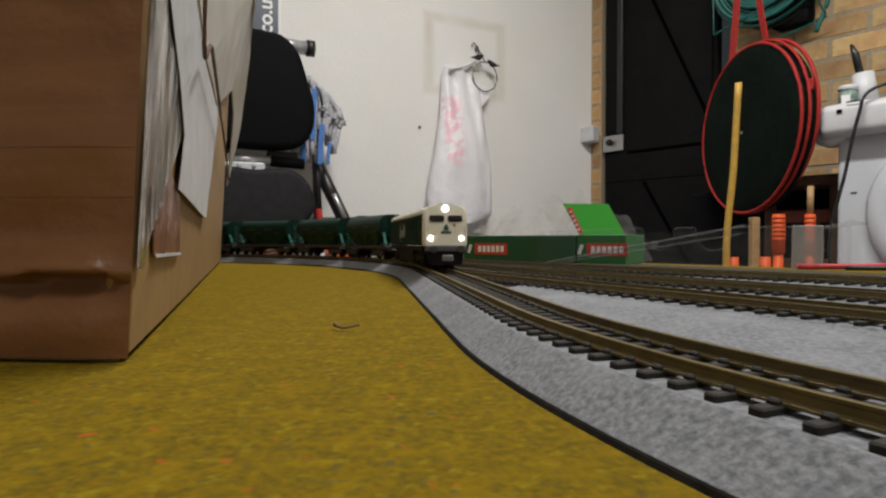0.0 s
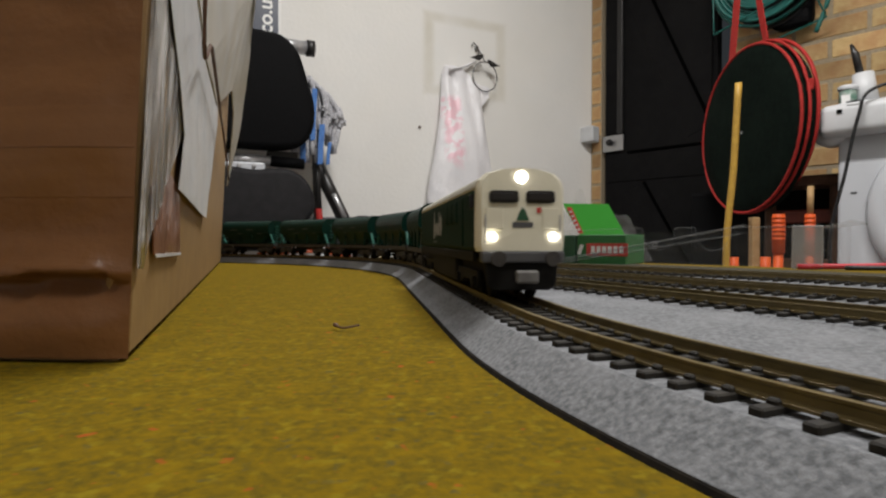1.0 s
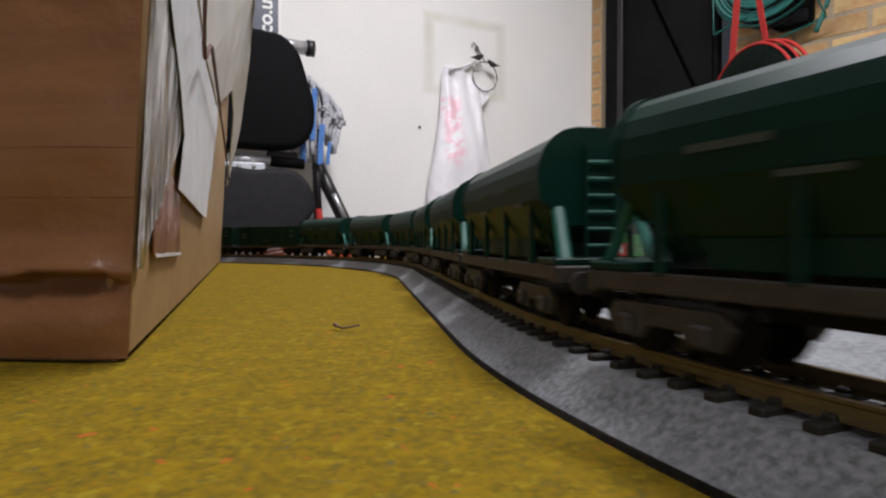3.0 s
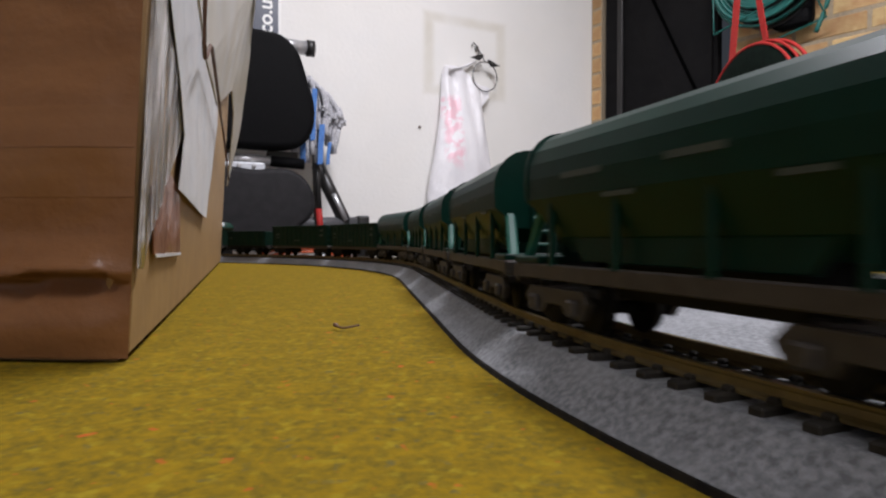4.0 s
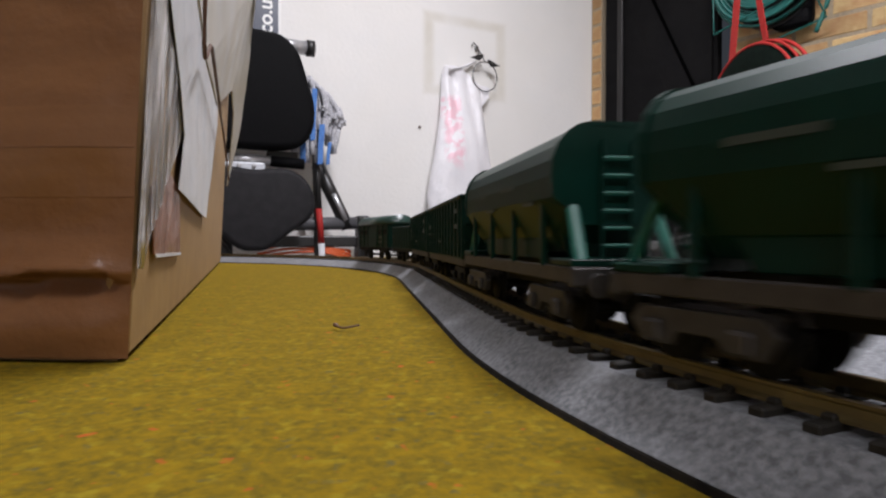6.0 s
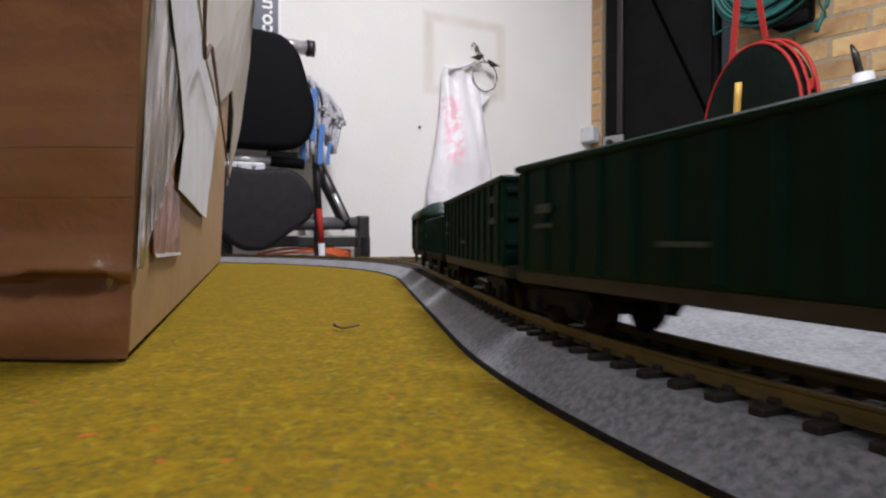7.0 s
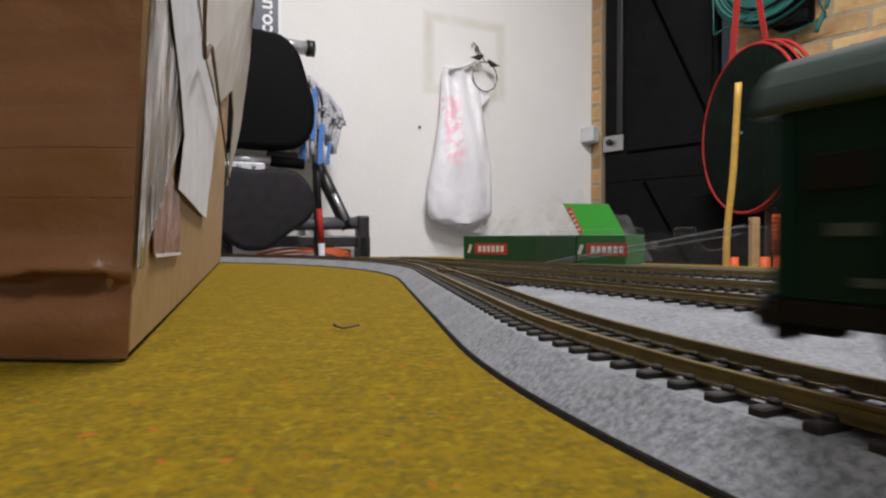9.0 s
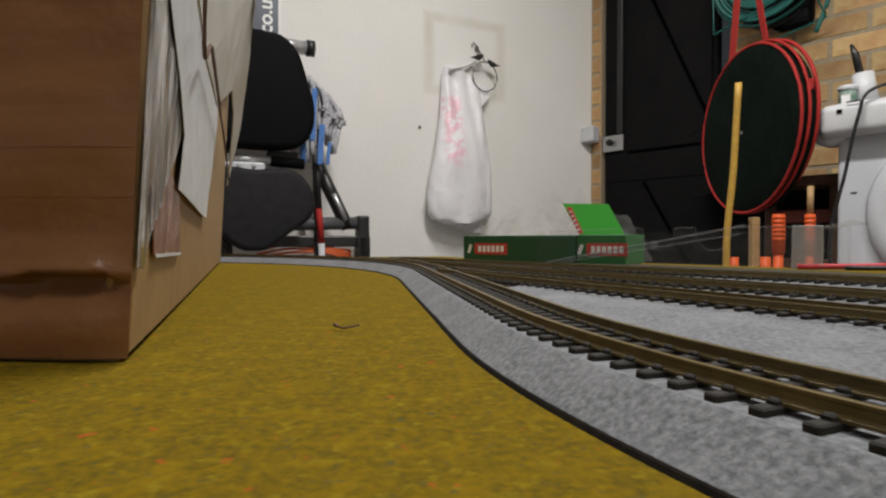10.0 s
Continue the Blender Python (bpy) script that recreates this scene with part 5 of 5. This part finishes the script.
def hopper():
    ob = thing("hopper_wagon", pose(0, 0, RAIL), "green covered hopper wagon on brown-grey underframe", "hopper wagon", "hopper wagons in the train")
    B = 0.0285

    def sec(k=0.0):
        return mirror([(0.0050, 0.0108 + k), (0.0070, 0.0130 + k), (0.0090, 0.0185), (0.0092, 0.0214), (0.0090, 0.0236), (0.0082, 0.0256), (0.0068, 0.0272), (0.0052, 0.0282), (0.0034, 0.0286)])
    body = part("body", loft([(-B, sec(0.004)), (-B + 0.006, sec(0.0)), (B - 0.006, sec(0.0)), (B, sec(0.004))]), M_hopper, ob, "glossy green rounded hopper body", False)
    part("roof_rib", loft([(-B - 0.0004, mirror([(0.0030, 0.0282), (0.0030, 0.0289)])), (B + 0.0004, mirror([(0.0030, 0.0282), (0.0030, 0.0289)]))]), M_hopper, body)
    for sgn in (-1, 1):
        part("end_rim", loft([(sgn * B - 0.0005, [(y * 1.025, 0.0185 + (z - 0.0185) * 1.03) for y, z in sec(0.004)]), (sgn * B + 0.0003, [(y * 1.025, 0.0185 + (z - 0.0185) * 1.03) for y, z in sec(0.004)])]), M_hopper, body)
        # sloping struts from the body end down to the platform
        for side in (-1, 1):
            part("end_strut", rod([(sgn * B, side * 0.0062, 0.0172), (sgn * (B + 0.0040), side * 0.0066, 0.0098)], 0.0010, 6, flat=0.5), M_hopperlight, ob, "pale green sloping strut")
        part("end_platform", block(0.0076, 0.0172, 0.0010, (sgn * (B + 0.0014), 0, 0.0096), 0.0002, 1), M_hopper, ob)
        lad = part("ladder", rod([(sgn * (B + 0.0010), -0.0022, 0.0100), (sgn * (B + 0.0010), -0.0022, 0.0262)], 0.0003, 6), M_hopper, ob)
        part("stile", rod([(sgn * (B + 0.0010), 0.0022, 0.0100), (sgn * (B + 0.0010), 0.0022, 0.0262)], 0.0003, 6), M_hopper, lad)
        for q in range(6):
            part("rung", rod([(sgn * (B + 0.0010), -0.0022, 0.0118 + q * 0.0024), (sgn * (B + 0.0010), 0.0022, 0.0118 + q * 0.0024)], 0.0003, 6), M_hopperlight, lad)
        part("headstock", block(0.0016, 0.0172, 0.0026, (sgn * (B + 0.0048), 0, 0.0078), 0.0003, 1), M_frame, ob)
        buffers(sgn * (B + 0.0052), ob, sgn)
        coupler(sgn * (B + 0.0048), ob, M_under, sgn)
        part("end_sheet", prism([(-0.0078, 0.0172), (0.0078, 0.0172), (0.0052, 0.0100), (-0.0052, 0.0100)], 0.0005, "x", sgn * (B - 0.0045), 0.0), M_hopper, ob)
    for side in (-1, 1):
        part("solebar", block(2 * B + 0.010, 0.0010, 0.0022, (0, side * 0.0080, 0.0080), 0.0002, 1), M_frame, ob)
        for x in (-0.0225, -0.0075, 0.0075, 0.0225):
            part("post", block(0.0010, 0.0009, 0.0095, (x, side * 0.0083, 0.0135), 0.0002, 1), M_hopper, ob)
        part("discharge_door", prism([(-0.020, 0.0135), (0.020, 0.0135), (0.017, 0.0096), (-0.017, 0.0096)], 0.0012, "y", side * 0.0062 - 0.0006, 0.0002), M_hopper, ob)
        for x, z, w, h in ((-0.014, 0.0212, 0.009, 0.0008), (0.006, 0.0212, 0.008, 0.0008), (-0.006, 0.0180, 0.006, 0.0006), (0.018, 0.0180, 0.005, 0.0006)):
            print_bar(x, z, w, h, side, ob, 0.0092)
    part("hopper_chute", loft([(-0.014, mirror([(0.0030, 0.0050), (0.0045, 0.0110)])), (0.014, mirror([(0.0030, 0.0050), (0.0045, 0.0110)]))]), M_under, ob)
    for x in (-0.0225, 0.0225):
        bogie(x, ob, 0.0052, M_frame)
    return ob


def gondola():
    ob = thing("open_wagon", pose(0, 0, RAIL), "dark green high-sided open wagon with ribbed sides", "open wagon", "open wagons in the train")
    L, z0, z1 = 0.0365, 0.0080, 0.0240
    floor_ob = part("wagon_floor", block(2 * L - 0.001, 0.0170, 0.0012, (0, 0, z0 + 0.0006)), M_wagon, ob)
    for side in (-1, 1):
        s = part("side_wall", block(2 * L, 0.0007, z1 - z0, (0, side * 0.0087, (z0 + z1) / 2), 0.0002, 1), M_wagon, ob)
        part("top_rail", block(2 * L + 0.001, 0.0016, 0.0011, (0, side * 0.0088, z1), 0.0003, 1), M_wagon, s)
        for k in range(12):
            part("rib", block(0.0010, 0.0008, z1 - z0 - 0.001, (-L + 0.0022 + k * (2 * L - 0.0044) / 11, side * 0.0092, (z0 + z1) / 2), 0.0002, 1), M_wagon, s)
        part("solebar", block(2 * L, 0.0010, 0.0020, (0, side * 0.0082, z0 - 0.0008), 0.0002, 1), M_frame, ob)
        for x, z, w, h in ((-0.028, 0.0175, 0.004, 0.0013), (-0.028, 0.0150, 0.005, 0.0006), (-0.001, 0.0125, 0.007, 0.0006), (0.031, 0.0205, 0.004, 0.0012), (0.031, 0.0165, 0.0045, 0.0012)):
            print_bar(x, z, w, h, side, ob, 0.0096)
    for sgn in (-1, 1):
        e = part("end_wall", block(0.0007, 0.0170, z1 - z0, (sgn * (L - 0.0003), 0, (z0 + z1) / 2), 0.0002, 1), M_wagon, ob)
        for z in (0.0125, 0.0172, 0.0218):
            part("end_rib", block(0.0009, 0.0168, 0.0010, (sgn * (L + 0.0003), 0, z), 0.0002, 1), M_wagon, e)
        part("top_rail", block(0.0014, 0.0175, 0.0011, (sgn * L, 0, z1), 0.0003, 1), M_wagon, e)
        part("headstock", block(0.0014, 0.0170, 0.0022, (sgn * (L + 0.0004), 0, 0.0072), 0.0003, 1), M_frame, ob)
        buffers(sgn * (L + 0.0006), ob, sgn)
        coupler(sgn * (L + 0.0004), ob, M_under, sgn)
    for x in (-0.027, 0.027):
        bogie(x, ob, 0.0052, M_under)
    return ob


def two_axle(ob, L):
    for sgn in (-1, 1):
        part("headstock", block(0.0014, 0.0166, 0.0022, (sgn * (L - 0.0004), 0, 0.0072), 0.0003, 1), M_under, ob)
        buffers(sgn * L, ob, sgn)
        coupler(sgn * L, ob, M_under, sgn)
        wheelset(sgn * (L - 0.011), ob)
        for side in (-1, 1):
            part("axle_guard", prism([(sgn * (L - 0.011) - 0.0030, 0.0064), (sgn * (L - 0.011) - 0.0012, 0.0020), (sgn * (L - 0.011) + 0.0012, 0.0020), (sgn * (L - 0.011) + 0.0030, 0.0064)],
                                     0.0010, "y", side * 0.0078 - 0.0005, 0.0002), M_under, ob)
    for side in (-1, 1):
        part("solebar", block(2 * L - 0.002, 0.0010, 0.0020, (0, side * 0.0080, 0.0073), 0.0002, 1), M_under, ob)
        part("footboard", block(0.012, 0.0020, 0.0005, (0, side * 0.0088, 0.0042)), M_under, ob)


def low_wagon():
    ob = thing("low_open_wagon", pose(0, 0, RAIL), "dark green low-sided two-axle open wagon", "open wagon")
    L, z0, z1 = 0.0232, 0.0082, 0.0207
    part("wagon_floor", block(2 * L - 0.001, 0.0166, 0.0012, (0, 0, z0 + 0.0006)), M_wagon, ob)
    for side in (-1, 1):
        s = part("side_wall", block(2 * L, 0.0008, z1 - z0, (0, side * 0.0084, (z0 + z1) / 2), 0.0002, 1), M_wagon, ob)
        for k in range(8):
            part("rib", block(0.0011, 0.0008, z1 - z0 - 0.0008, (-L + 0.002 + k * (2 * L - 0.004) / 7, side * 0.0090, (z0 + z1) / 2), 0.0002, 1), M_wagon, s)
        part("top_rail", block(2 * L + 0.0006, 0.0014, 0.0009, (0, side * 0.0085, z1), 0.0002, 1), M_wagon, s)
        print_bar(-0.018, 0.0150, 0.005, 0.0008, side, ob, 0.0094)
    for sgn in (-1, 1):
        part("end_wall", block(0.0008, 0.0166, z1 - z0, (sgn * (L - 0.0004), 0, (z0 + z1) / 2), 0.0002, 1), M_wagon, ob)
    two_axle(ob, L)
    return ob


def van():
    ob = thing("covered_van", pose(0, 0, RAIL), "dark green two-axle covered van with pale arched roof", "goods van")
    L, z0, z1 = 0.0265, 0.0082, 0.0240
    part("body", block(2 * L, 0.0170, z1 - z0, (0, 0, (z0 + z1) / 2), 0.0003, 1), M_wagon, ob)
    arch = mirror([(0.0093, z1 - 0.0004), (0.0093, z1 + 0.0004), (0.0087, z1 + 0.0021), (0.0072, z1 + 0.0038), (0.0050, z1 + 0.0050), (0.0025, z1 + 0.0056), (0.0001, z1 + 0.0058)])
    part("roof", loft([(-L - 0.0010, arch), (L + 0.0010, arch)]), M_vanroof, ob, "pale green-grey arched roof", True)
    for side in (-1, 1):
        d = part("sliding_door", block(0.0150, 0.0008, 0.0122, (0, side * 0.0088, 0.0147), 0.0002, 1), M_wagon, ob)
        part("door_rail", block(0.0300, 0.0007, 0.0006, (0.004, side * 0.0091, z1 - 0.0008)), M_wagon, d)
        for x in (-0.0255, -0.0170, -0.0088, 0.0088, 0.0170, 0.0255):
            part("rib", block(0.0010, 0.0008, 0.0150, (x, side * 0.0088, 0.0160), 0.0002, 1), M_wagon, ob)
        for x in (-0.0130, 0.0130, 0.0210, -0.0210):
            part("vent", block(0.0046, 0.0006, 0.0030, (x, side * 0.0088, 0.0185), 0.0002, 1), M_under, ob)
        for x, z, w, h in ((0.0128, 0.0150, 0.005, 0.0015), (0.0125, 0.0120, 0.006, 0.0012), (-0.0205, 0.0140, 0.003, 0.0010), (-0.018, 0.0100, 0.004, 0.0007)):
            print_bar(x, z, w, h, side, ob, 0.0086)
    two_axle(ob, L)
    return ob


M_hopperlight = material("hopper_light_green", (0.016, 0.13, 0.098), 0.4)
M_vanroof = material("van_roof_grey_green", (0.012, 0.040, 0.030), 0.34, second=(0.010, 0.034, 0.025), scale=200)


def resize(ob, along, across, up):
    """Makes a vehicle that much longer, wider and taller over the rail head."""
    for o in ob.children_recursive:
        o.data.transform(Matrix.Diagonal((along, across, up, 1)))
    return ob


SPEED = 0.125
# each vehicle with its centre along the line at the start and half its wheelbase
TRAIN = [(resize(locomotive(), 1.0, 1.08, 1.07), 0.3195, 0.040)]
_hop = resize(hopper(), 1.0, 1.03, 1.05)
for _k in range(7):
    TRAIN.append((_hop if _k == 0 else copy_thing(_hop, pose(0, 0, RAIL)), 0.4270 + 0.0741 * _k, 0.0225))
_open = resize(gondola(), 1.0, 1.03, 1.02)
for _k in range(2):
    TRAIN.append((_open if _k == 0 else copy_thing(_open, pose(0, 0, RAIL)), 0.9450 + 0.0820 * _k, 0.027))
TRAIN += [(low_wagon(), 1.0980, 0.0122), (van(), 1.1600, 0.0155)]


def motions():
    for ob, centre, half in TRAIN:
        rows = []
        for k in range(101):
            t = k / 10
            d = centre - SPEED * t
            xf, yf, _ = on_track(d - half)
            xb, yb, _ = on_track(d + half)
            rows.append((t, pose((xf + xb) / 2, (yf + yb) / 2, RAIL, 0, 0, math.degrees(math.atan2(yf - yb, xf - xb)))))
        walk(ob, rows)


motions()
